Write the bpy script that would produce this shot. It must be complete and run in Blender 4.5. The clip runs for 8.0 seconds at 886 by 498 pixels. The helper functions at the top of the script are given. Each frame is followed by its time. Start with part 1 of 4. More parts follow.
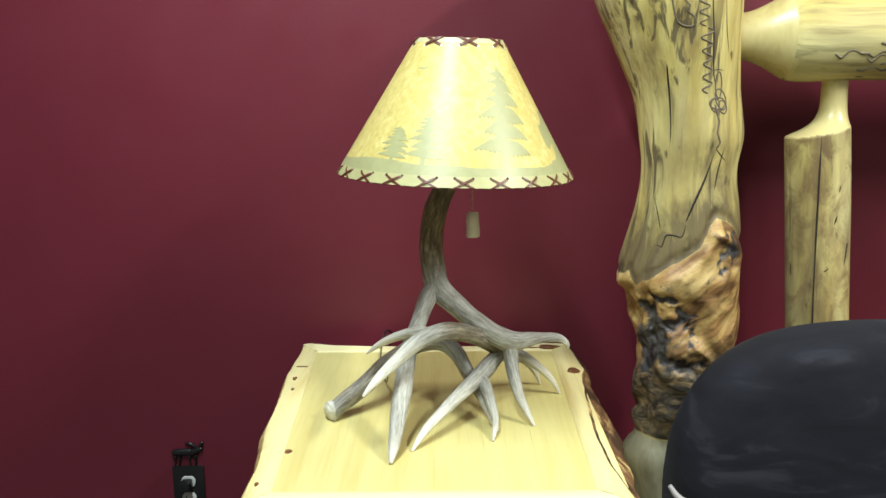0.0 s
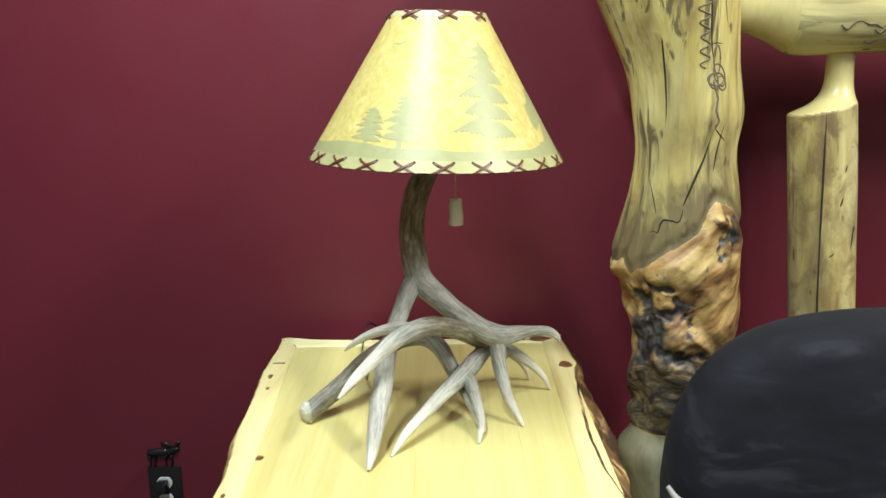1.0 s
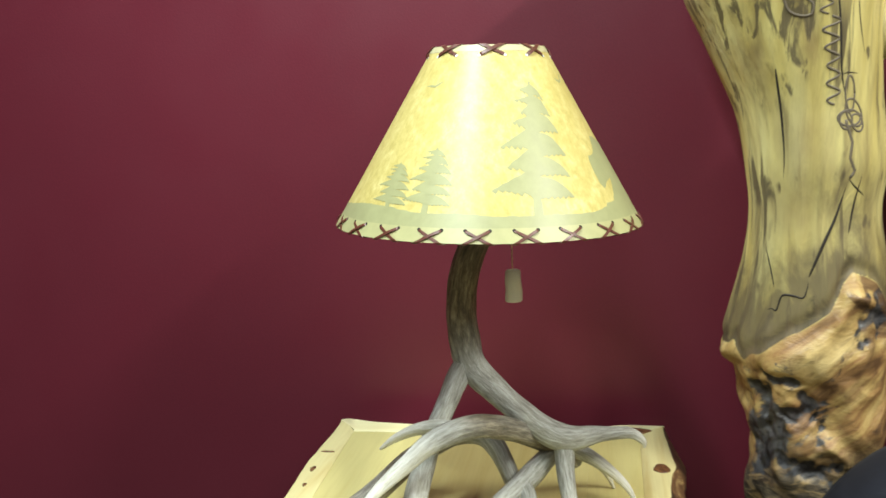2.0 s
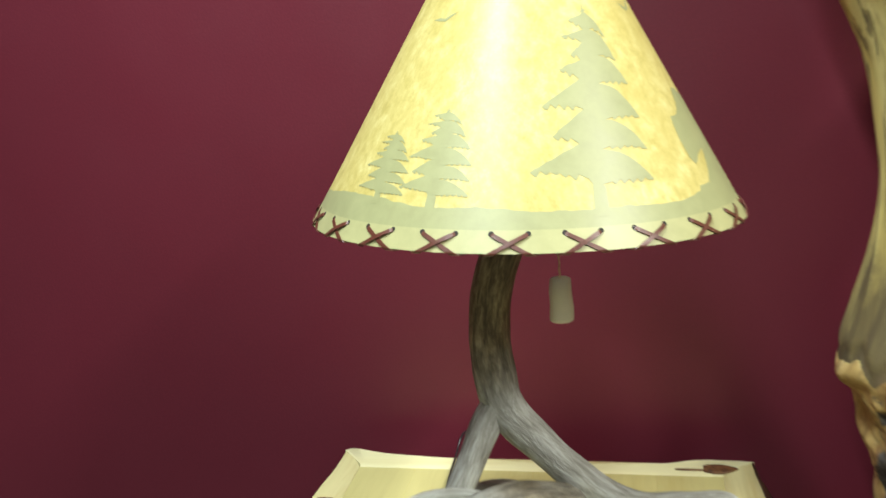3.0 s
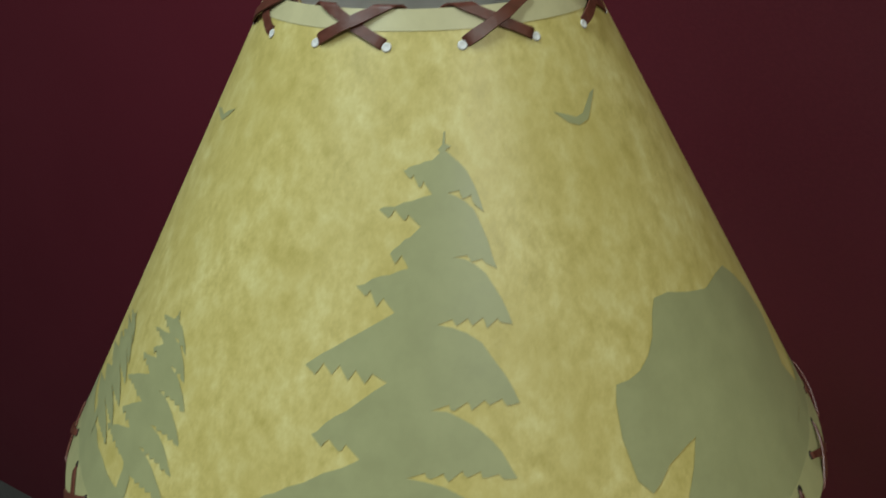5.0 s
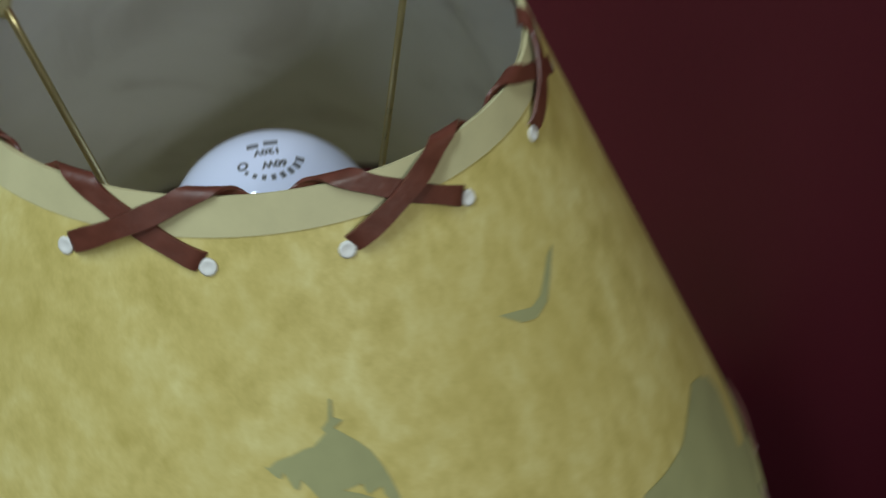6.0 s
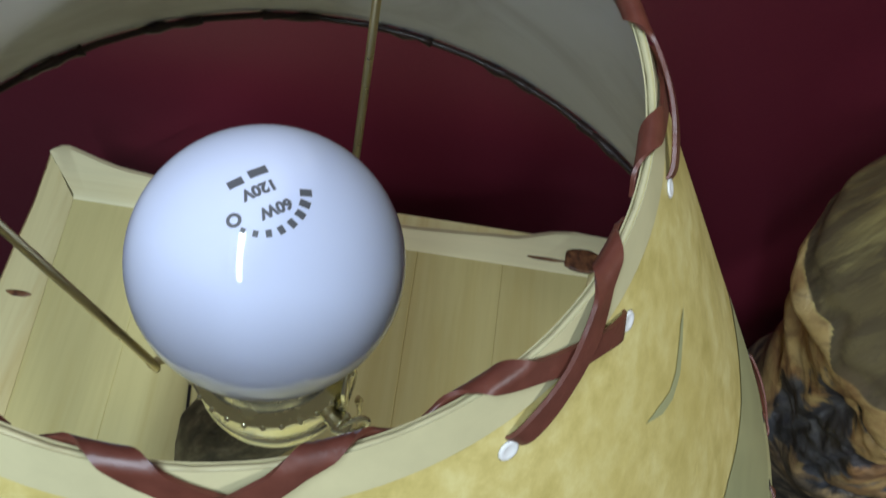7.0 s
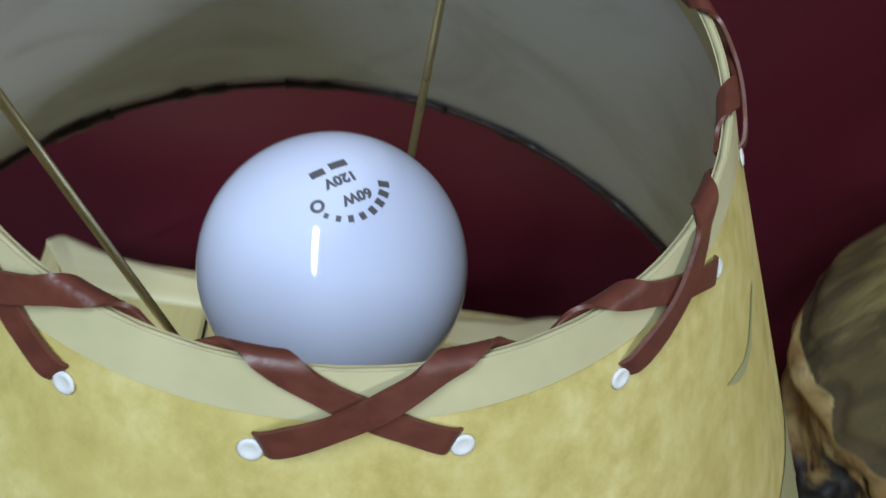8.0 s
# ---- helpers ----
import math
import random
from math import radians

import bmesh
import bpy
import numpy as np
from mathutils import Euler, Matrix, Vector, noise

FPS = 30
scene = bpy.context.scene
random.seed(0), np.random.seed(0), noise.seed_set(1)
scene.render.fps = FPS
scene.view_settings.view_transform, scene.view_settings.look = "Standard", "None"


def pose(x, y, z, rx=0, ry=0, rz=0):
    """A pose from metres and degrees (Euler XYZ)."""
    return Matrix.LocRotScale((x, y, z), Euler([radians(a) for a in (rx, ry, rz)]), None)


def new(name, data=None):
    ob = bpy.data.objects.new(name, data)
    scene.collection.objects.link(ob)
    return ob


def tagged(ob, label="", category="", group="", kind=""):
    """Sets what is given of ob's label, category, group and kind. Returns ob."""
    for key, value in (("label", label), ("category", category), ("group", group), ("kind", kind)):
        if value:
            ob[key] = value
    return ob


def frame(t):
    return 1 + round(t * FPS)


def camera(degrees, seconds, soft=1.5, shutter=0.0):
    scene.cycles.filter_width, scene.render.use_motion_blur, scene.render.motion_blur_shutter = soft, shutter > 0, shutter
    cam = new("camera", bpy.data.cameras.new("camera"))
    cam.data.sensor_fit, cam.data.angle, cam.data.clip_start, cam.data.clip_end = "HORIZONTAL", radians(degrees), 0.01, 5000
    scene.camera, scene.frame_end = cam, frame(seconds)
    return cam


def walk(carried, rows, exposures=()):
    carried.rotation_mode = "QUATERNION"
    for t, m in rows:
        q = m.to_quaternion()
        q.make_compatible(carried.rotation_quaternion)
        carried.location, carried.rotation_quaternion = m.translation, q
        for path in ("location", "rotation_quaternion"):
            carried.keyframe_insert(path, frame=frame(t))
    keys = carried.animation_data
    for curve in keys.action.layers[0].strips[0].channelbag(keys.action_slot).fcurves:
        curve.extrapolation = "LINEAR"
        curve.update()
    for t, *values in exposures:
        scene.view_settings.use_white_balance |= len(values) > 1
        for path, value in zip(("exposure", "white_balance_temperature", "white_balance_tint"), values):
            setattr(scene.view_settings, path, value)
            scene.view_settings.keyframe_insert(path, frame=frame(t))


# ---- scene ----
LENS = 53.55
PATH = [
    (0.0, pose(-0.020, -1.538, 1.186, 78.68, 0.53, 0.15)),
    (0.5, pose(-0.031, -1.509, 1.178, 78.17, 0.99, -0.46)),
    (1.0, pose(0.003, -1.438, 1.177, 77.53, 1.11, -0.28)),
    (1.3, pose(0.054, -1.355, 1.179, 77.72, 0.19, 1.60)),
    (1.5, pose(0.095, -1.289, 1.182, 79.24, 0.23, 3.48)),
    (2.0, pose(0.145, -1.180, 1.171, 80.68, 2.76, 9.85)),
    (2.2, pose(0.149, -1.125, 1.164, 80.20, 3.38, 10.27)),
    (3.3, pose(0.092, -0.712, 1.153, 78.23, 4.40, 14.23)),
    (3.5, pose(0.130, -0.615, 1.173, 77.99, 3.74, 18.15)),
    (4.0, pose(0.225, -0.447, 1.216, 73.34, 4.65, 29.98)),
    (4.2, pose(0.244, -0.417, 1.224, 72.36, 4.67, 31.63)),
    (5.3, pose(0.245, -0.322, 1.320, 63.31, 3.14, 32.57)),
    (5.5, pose(0.223, -0.293, 1.328, 62.54, 2.59, 30.58)),
    (5.9, pose(0.145, -0.199, 1.367, 48.13, -0.78, 23.42)),
    (6.0, pose(0.126, -0.179, 1.363, 44.85, 0.23, 20.23)),
    (6.1, pose(0.108, -0.154, 1.373, 38.41, 2.55, 17.69)),
    (6.2, pose(0.096, -0.142, 1.377, 38.47, 2.95, 16.49)),
    (6.3, pose(0.074, -0.128, 1.387, 37.15, -0.63, 13.33)),
    (6.5, pose(0.062, -0.109, 1.385, 36.63, -1.27, 10.63)),
    (6.7, pose(0.049, -0.100, 1.378, 31.99, -3.76, 9.42)),
    (7.0, pose(0.041, -0.096, 1.366, 26.43, -5.02, 7.22)),
    (7.5, pose(0.030, -0.100, 1.368, 23.96, -6.22, 7.20)),
    (8.0, pose(0.022, -0.128, 1.356, 34.15, -6.35, 5.81)),
]
EXPOSURES = [(0.0, 0.8, 6500, 10), (3.3, 0.72, 6500, 10), (3.5, 0.46, 6500, 8), (3.9, -0.08, 6350, 6), (4.2, -0.47, 6300, 6), (5.3, -0.75, 6250, 5), (5.8, -0.88, 6150, 5), (6.1, -0.88, 5950, 9), (6.4, -0.38, 5800, 13), (7.0, -0.28, 5700, 14), (7.5, -0.32, 5700, 14), (8.0, -0.4, 5600, 14)]
# ceiling lamps: x, y, watts
LAMPS = [(-0.35, -0.72, 37), (-0.35, -2.1, 8), (-0.35, -3.4, 5), (1.9, -1.15, 60), (1.9, -2.8, 10)]
cam = camera(LENS, 8.0, soft=1.5, shutter=0.4)
walk(cam, PATH, EXPOSURES)

# ---- light: shop fluorescents on the ceiling ----
world = bpy.data.worlds.new("world")
scene.world = world
world.use_nodes = True
world.node_tree.nodes["Background"].inputs[0].default_value = (0.8, 0.88, 1.0, 1)
world.node_tree.nodes["Background"].inputs[1].default_value = 0.03


def tube_lamp(x, y, watts, length=1.2, width=0.12, along_x=False, colour=(0.9, 1.0, 1.0)):
    lamp = bpy.data.lights.new("ceiling_lamp", "AREA")
    lamp.shape, lamp.size, lamp.size_y = "RECTANGLE", width, length
    if along_x:
        lamp.size, lamp.size_y = length, width
    lamp.energy, lamp.color = watts, colour
    ob = new("ceiling_lamp", lamp)
    ob.location = (x, y, 2.66)
    return ob


for lx, ly, lw in LAMPS:
    tube_lamp(lx, ly, lw, colour=(0.97, 0.985, 0.9) if lx > 1 else (0.88, 1.0, 1.0))


# ---- materials ----
class Nodes:
    """A short way to write node trees."""

    def __init__(self, name):
        self.m = bpy.data.materials.new(name)
        self.m.use_nodes = True
        self.t = self.m.node_tree
        self.b = self.t.nodes["Principled BSDF"]
        self.co = self.t.nodes.new("ShaderNodeTexCoord").outputs["Object"]

    def node(self, kind, **inputs):
        n = self.t.nodes.new(kind)
        for k, v in inputs.items():
            self.put(n.inputs[k.replace("_", " ")], v)
        return n

    def put(self, socket, v):
        if isinstance(v, bpy.types.NodeSocket):
            self.t.links.new(v, socket)
        elif isinstance(v, tuple) and len(v) == 3 and socket.type == "RGBA":
            socket.default_value = (*v, 1)
        else:
            socket.default_value = v

    def coords(self, scale=(1, 1, 1), turn=(0, 0, 0)):
        return self.node("ShaderNodeMapping", Vector=self.co, Scale=scale, Rotation=turn).outputs[0]

    def noise(self, scale, stretch=(1, 1, 1), detail=4.0, rough=0.55, warp=0.0):
        n = self.node("ShaderNodeTexNoise", Vector=self.coords(stretch), Scale=scale, Detail=detail, Roughness=rough, Distortion=warp)
        return n.outputs["Fac"]

    def ramp(self, fac, *stops):
        n = self.node("ShaderNodeValToRGB", Fac=fac)
        e = n.color_ramp.elements
        while len(e) < len(stops):
            e.new(0.5)
        for el, (p, c) in zip(e, stops):
            el.position = p
            el.color = (*c, 1) if isinstance(c, tuple) else (c, c, c, 1)
        return n.outputs[0]

    def mix(self, fac, a, b, how="MIX"):
        n = self.t.nodes.new("ShaderNodeMix")
        n.data_type, n.blend_type = "RGBA", how
        self.put(n.inputs[0], fac)
        self.put(n.inputs[6], a)
        self.put(n.inputs[7], b)
        return n.outputs[2]

    def maths(self, how, a, b=0.0):
        n = self.t.nodes.new("ShaderNodeMath")
        n.operation = how
        self.put(n.inputs[0], a)
        self.put(n.inputs[1], b)
        return n.outputs[0]

    def bump(self, height, strength=0.3, distance=0.002):
        n = self.node("ShaderNodeBump", Height=height, Strength=strength, Distance=distance)
        self.put(self.b.inputs["Normal"], n.outputs[0])
        return self

    def set(self, **inputs):
        for k, v in inputs.items():
            self.put(self.b.inputs[k.replace("_", " ")], v)
        return self


def wall_paint():
    n = Nodes("maroon_wall_paint")
    big = n.noise(1.3, detail=3)
    col = n.ramp(big, (0.3, (0.119, 0.0132, 0.0255)), (0.7, (0.147, 0.0173, 0.033)))
    fine = n.noise(260, detail=2)
    n.set(Base_Color=n.mix(n.ramp(fine, (0.4, 0.0), (0.7, 0.25)), col, (0.165, 0.02, 0.035)), Roughness=n.ramp(n.noise(9), (0.3, 0.42), (0.7, 0.5)))
    n.put(n.b.inputs["Specular IOR Level"], 0.46)
    return n.bump(fine, 0.15, 0.001).m


def plain_paint(name, colour, rough=0.8, scale=6):
    n = Nodes(name)
    f = n.noise(scale, detail=6)
    n.set(Base_Color=n.mix(f, colour, tuple(c * 0.8 for c in colour)), Roughness=rough)
    return n.bump(n.noise(180), 0.2, 0.001).m


def carpet():
    n = Nodes("grey_carpet")
    f = n.noise(420, detail=3)
    c = n.ramp(f, (0.3, (0.05, 0.048, 0.043)), (0.7, (0.17, 0.165, 0.148)))
    n.set(Base_Color=n.mix(n.ramp(n.noise(5), (0.4, 0.0), (0.7, 0.5)), c, (0.1, 0.095, 0.085)), Roughness=0.95)
    return n.bump(f, 0.8, 0.006).m


def pine(name, light=(0.76, 0.6, 0.31), dark=(0.6, 0.42, 0.18), grain=(28, 1.6, 28), gloss=0.28, vary=0.16):
    """Varnished pine, its grain along y (or z, by the stretch given)."""
    n = Nodes(name)
    ring = n.noise(1.0, grain, detail=5, rough=0.6, warp=0.6)
    fine = n.noise(6.0, grain, detail=3)
    col = n.ramp(ring, (0.32, dark), (0.5, light), (0.72, tuple(min(1, c * 1.07) for c in light)))
    col = n.mix(n.ramp(fine, (0.46, 0.0), (0.8, 0.22)), col, tuple(c * 0.72 for c in dark))
    rnd = n.t.nodes.new("ShaderNodeObjectInfo").outputs["Random"]
    col = n.mix(n.maths("MULTIPLY", rnd, vary * 2), col, tuple(c * 0.8 for c in light))
    n.set(Base_Color=col, Roughness=n.ramp(n.noise(14), (0.3, gloss), (0.7, gloss + 0.15)))
    return n.bump(fine, 0.12, 0.0008).m


def bark_edge(name, more=0.0):
    n = Nodes(name)
    f = n.noise(22, (1, 0.45, 1.4), detail=7, rough=0.65, warp=0.7)
    col = n.ramp(f, (0.3 + more, (0.05, 0.026, 0.014)), (0.42 + more, (0.2, 0.105, 0.045)), (0.5 + more, (0.55, 0.4, 0.16)), (0.75 + more, (0.7, 0.56, 0.25)))
    n.set(Base_Color=col, Roughness=0.45)
    return n.bump(f, 0.6, 0.006).m


def knot_wood():
    n = Nodes("knot_wood")
    w = n.node("ShaderNodeTexNoise", Vector=n.co, Scale=140.0, Detail=3.0).outputs["Fac"]
    n.set(Base_Color=n.ramp(w, (0.35, (0.07, 0.025, 0.012)), (0.6, (0.2, 0.09, 0.035)), (0.8, (0.32, 0.16, 0.06))), Roughness=0.35)
    return n.m


def log_colour(n, stain=1.0, along=2, mottle=0.0):
    """Colour, relief and gloss of peeled, varnished log: olive-yellow with brown streaks and flecks."""

    def drawn(across, length, **more):
        s = [across] * 3
        s[along] = length
        return n.noise(1.0, tuple(s), **more)

    grain = drawn(15, 1.5, detail=6, rough=0.62, warp=0.5)
    fine = drawn(70, 4, detail=4)
    blot = drawn(10, 2.4, detail=6, rough=0.6, warp=0.7)
    streak = drawn(34, 2.2, detail=5, rough=0.6, warp=0.9)
    patch = drawn(7, 3.0, detail=3)
    col = n.ramp(grain, (0.3, (0.33, 0.25, 0.085)), (0.45, (0.57, 0.47, 0.155)), (0.62, (0.72, 0.63, 0.25)))
    pale = drawn(5, 0.9, detail=3)
    col = n.mix(n.ramp(pale, (0.48, 0.0), (0.6, 0.6)), col, (0.62, 0.61, 0.36))
    col = n.mix(n.ramp(drawn(6, 1.3, detail=4, warp=0.5), (0.54, 0.0), (0.66, 0.5)), col, (0.4, 0.26, 0.085))
    col = n.mix(n.ramp(blot, (0.53, 0.0), (0.68, 0.6 * stain)), col, (0.27, 0.2, 0.09))
    col = n.mix(n.ramp(fine, (0.54, 0.0), (0.7, 0.5)), col, (0.2, 0.15, 0.06))
    dark = n.maths("MULTIPLY", n.ramp(streak, (0.55, 0.0), (0.61, 0.95)), n.ramp(patch, (0.42, 0.0), (0.55, 1.0)))
    col = n.mix(n.maths("MULTIPLY", dark, min(1.0, stain)), col, (0.085, 0.065, 0.04))
    if mottle:
        col = n.mix(n.ramp(n.noise(26, (1, 1, 0.6), detail=6, rough=0.65, warp=0.8), (0.44, 0.0), (0.62, mottle)), col, (0.21, 0.13, 0.055))
        col = n.mix(n.ramp(n.noise(9, (1, 1, 0.35), detail=3), (0.46, 0.0), (0.6, mottle * 0.8)), col, (0.13, 0.085, 0.045))
    pits = drawn(46, 17, detail=2)
    col = n.mix(n.ramp(pits, (0.68, 0.0), (0.74, 0.85)), col, (0.07, 0.05, 0.03))
    return col, n.mix(0.5, grain, fine), n.ramp(grain, (0.3, 0.62), (0.7, 0.42))


def peeled_log(name, stain=1.0, along=2, mottle=0.0):
    n = Nodes(name)
    col, height, rough = log_colour(n, stain, along, mottle)
    n.set(Base_Color=col, Roughness=rough)
    return n.bump(height, 0.5, 0.004).m


def burled_post():
    """Peeled log that turns into a knotted burl: honey and rust folds, ink-black bark pockets, weathered bark below."""
    n = Nodes("peeled_post_with_burl")
    log, height, rough = log_colour(n, 0.9)

    def point(name):
        a = n.t.nodes.new("ShaderNodeAttribute")
        a.attribute_name = name
        return a.outputs["Fac"]

    slant = n.node("ShaderNodeMapping", Vector=n.co, Rotation=(0, radians(-38), 0), Scale=(2.6, 1, 0.8))
    slant.vector_type = "TEXTURE"

    def folded(scale, warp, detail=7.0):
        return n.node("ShaderNodeTexNoise", Vector=slant.outputs[0], Scale=scale, Detail=detail, Roughness=0.6, Distortion=warp).outputs["Fac"]

    f, h = folded(9, 1.8), folded(24, 1.4)
    g = n.noise(9, (1.1, 1, 0.8), detail=7, rough=0.62, warp=2.0)
    col = n.ramp(f, (0.34, (0.13, 0.065, 0.028)), (0.43, (0.34, 0.19, 0.07)), (0.52, (0.5, 0.34, 0.125)), (0.66, (0.64, 0.48, 0.21)))
    col = n.mix(n.ramp(h, (0.5, 0.0), (0.68, 0.7)), col, (0.13, 0.065, 0.03))
    axes = n.node("ShaderNodeSeparateXYZ", Vector=n.co).outputs
    z = axes["Z"]
    wander = n.noise(10, warp=1.6)
    horn = n.maths("MULTIPLY", n.ramp(n.maths("ADD", axes["X"], n.maths("MULTIPLY", wander, 0.2)), (-0.05, 0.0), (0.01, 1.0)), n.ramp(n.maths("ADD", z, n.maths("MULTIPLY", h, 0.16)), (0.86, 0.0), (0.92, 1.0)))
    col = n.mix(n.maths("MULTIPLY", horn, 0.85), col, n.ramp(f, (0.42, (0.045, 0.022, 0.012)), (0.55, (0.16, 0.085, 0.04)), (0.68, (0.34, 0.2, 0.085))))
    low = n.maths("ADD", z, n.maths("MULTIPLY", n.noise(7, warp=1.0), 0.3))
    layers = n.noise(17, (1, 1, 2.2), detail=7, rough=0.66, warp=1.8)
    bark = n.ramp(layers, (0.4, (0.018, 0.018, 0.019)), (0.5, (0.1, 0.08, 0.055)), (0.62, (0.27, 0.19, 0.09)), (0.76, (0.4, 0.3, 0.15)))
    col = n.mix(n.ramp(low, (0.76, 0.95), (0.84, 0.0)), col, bark)
    ink = n.maths("ADD", n.maths("MULTIPLY", n.maths("SUBTRACT", g, 0.5), 2.4), n.maths("MULTIPLY", point("pocket"), 1.1))
    ink = n.maths("ADD", ink, n.maths("MULTIPLY", n.maths("SUBTRACT", h, 0.5), 1.7))
    col = n.mix(n.ramp(ink, (0.34, 0.0), (0.56, 0.95)), col, n.ramp(n.noise(30, detail=5, warp=1.0), (0.4, (0.012, 0.012, 0.014)), (0.56, (0.07, 0.072, 0.08)), (0.72, (0.17, 0.155, 0.13))))
    # sap stain and torn grey fibres above the lip
    smear = n.noise(1.0, (22, 22, 5), detail=6, rough=0.65, warp=1.2)
    log = n.mix(n.ramp(n.maths("ADD", n.maths("MULTIPLY", point("stain"), 0.55), n.maths("SUBTRACT", smear, 0.5)), (0.1, 0.0), (0.4, 0.85)), log, (0.13, 0.1, 0.055))
    jag = n.noise(1.0, (26, 26, 30), detail=6, rough=0.65, warp=1.2)
    torn = n.maths("ADD", point("scar"), n.maths("MULTIPLY", n.maths("SUBTRACT", jag, 0.5), 2.4))
    log = n.mix(n.ramp(torn, (0.45, 0.0), (0.8, 0.6)), log, n.ramp(smear, (0.4, (0.03, 0.024, 0.018)), (0.65, (0.15, 0.105, 0.06))))
    burl = n.ramp(point("burl"), (0.3, 0.0), (0.7, 1.0))
    n.set(Base_Color=n.mix(burl, log, col), Roughness=n.mix(burl, rough, n.ramp(f, (0.3, 0.55), (0.65, 0.33))))
    return n.bump(n.mix(burl, height, n.mix(0.4, f, layers)), 0.7, 0.008).m


def parchment():
    n = Nodes("parchment_shade")
    a = n.noise(105, (1, 1, 0.6), detail=6, rough=0.7)
    b = n.noise(30, (1, 1, 0.5), detail=5, rough=0.6)
    c = n.noise(300, (1, 1, 0.5), detail=3)
    col = n.ramp(a, (0.28, (0.45, 0.365, 0.1)), (0.5, (0.635, 0.53, 0.19)), (0.74, (0.78, 0.71, 0.335)))
    col = n.mix(n.ramp(b, (0.36, 0.0), (0.66, 0.6)), col, (0.53, 0.43, 0.125))
    n.set(Base_Color=col, Roughness=n.ramp(a, (0.3, 0.37), (0.7, 0.47)))
    n.put(n.b.inputs["Specular IOR Level"], 0.42)
    wrinkle = n.noise(170, (1, 1, 0.7), detail=3, warp=0.6)
    return n.bump(n.mix(0.3, wrinkle, c), 0.22, 0.0011).m


def print_ink(name, colour):
    n = Nodes(name)
    a = n.noise(60, detail=6, rough=0.65)
    n.set(Base_Color=n.mix(n.ramp(a, (0.35, 0.0), (0.7, 0.6)), colour, tuple(c * 1.25 for c in colour)), Roughness=n.ramp(a, (0.3, 0.38), (0.7, 0.46)))
    return n.m


def liner():
    n = Nodes("pale_shade_lining")
    a = n.noise(13, (1, 1, 0.8), detail=5, warp=1.2)
    n.set(Base_Color=n.ramp(a, (0.3, (0.56, 0.55, 0.55)), (0.48, (0.7, 0.7, 0.71)), (0.7, (0.74, 0.74, 0.76))), Roughness=0.6)
    return n.bump(a, 0.15, 0.002).m


def leather(name, colour):
    n = Nodes(name)
    a = n.noise(240, detail=4)
    n.set(Base_Color=n.mix(a, tuple(c * 0.6 for c in colour), tuple(c * 1.35 for c in colour)), Roughness=n.ramp(n.noise(60), (0.3, 0.3), (0.7, 0.5)))
    return n.bump(a, 0.4, 0.0006).m


def antler_horn():
    """Grey-brown antler, bone-pale where the point attribute 'worn' rises."""
    n = Nodes("antler_horn")
    at = n.t.nodes.new("ShaderNodeAttribute")
    at.attribute_name = "worn"
    gr = n.t.nodes.new("ShaderNodeAttribute")
    gr.attribute_name = "grain"
    a = n.node("ShaderNodeTexNoise", Vector=gr.outputs["Vector"], Scale=2.6, Detail=7.0, Roughness=0.68, Distortion=0.3).outputs["Fac"]
    b = n.noise(15, detail=4)
    brown = n.ramp(a, (0.32, (0.028, 0.018, 0.008)), (0.5, (0.13, 0.095, 0.05)), (0.68, (0.34, 0.28, 0.17)))
    grey = n.ramp(a, (0.3, (0.15, 0.143, 0.12)), (0.48, (0.29, 0.285, 0.25)), (0.66, (0.45, 0.455, 0.425)))
    bone = n.ramp(a, (0.3, (0.6, 0.57, 0.46)), (0.6, (0.85, 0.84, 0.76)))
    w = n.maths("ADD", at.outputs["Fac"], n.maths("MULTIPLY", n.maths("SUBTRACT", b, 0.5), 0.5))
    col = n.mix(n.ramp(w, (0.02, 0.0), (0.34, 1.0)), brown, grey)
    col = n.mix(n.ramp(w, (0.45, 0.0), (0.9, 1.0)), col, bone)
    n.set(Base_Color=col, Roughness=n.ramp(a, (0.3, 0.55), (0.7, 0.36)))
    return n.bump(a, 0.7, 0.005).m


def metal(name, colour, rough=0.2):
    n = Nodes(name)
    n.set(Base_Color=colour, Metallic=1.0, Roughness=n.ramp(n.noise(90), (0.3, rough), (0.7, rough + 0.12)))
    return n.m


def gloss(name, colour, rough=0.3):
    n = Nodes(name)
    n.set(Base_Color=n.mix(n.noise(40), colour, tuple(c * 0.85 for c in colour)), Roughness=rough)
    return n.m


def suede():
    n = Nodes("charcoal_suede")
    a = n.noise(5.0, (1, 1, 2.6), detail=5, rough=0.55, warp=1.6)
    c = n.noise(380, detail=2)
    n.set(Base_Color=n.ramp(a, (0.38, (0.0075, 0.008, 0.013)), (0.56, (0.011, 0.012, 0.019)), (0.7, (0.03, 0.031, 0.042))), Roughness=0.85)
    n.put(n.b.inputs["Specular IOR Level"], 0.25)
    n.put(n.b.inputs["Sheen Weight"], 0.02)
    return n.bump(c, 0.3, 0.0008).m


def opal():
    n = Nodes("opal_glass")
    n.set(Base_Color=(0.74, 0.78, 0.98), Roughness=0.06)
    n.put(n.b.inputs["Subsurface Weight"], 0.0)
    n.put(n.b.inputs["IOR"], 1.5)
    return n.m


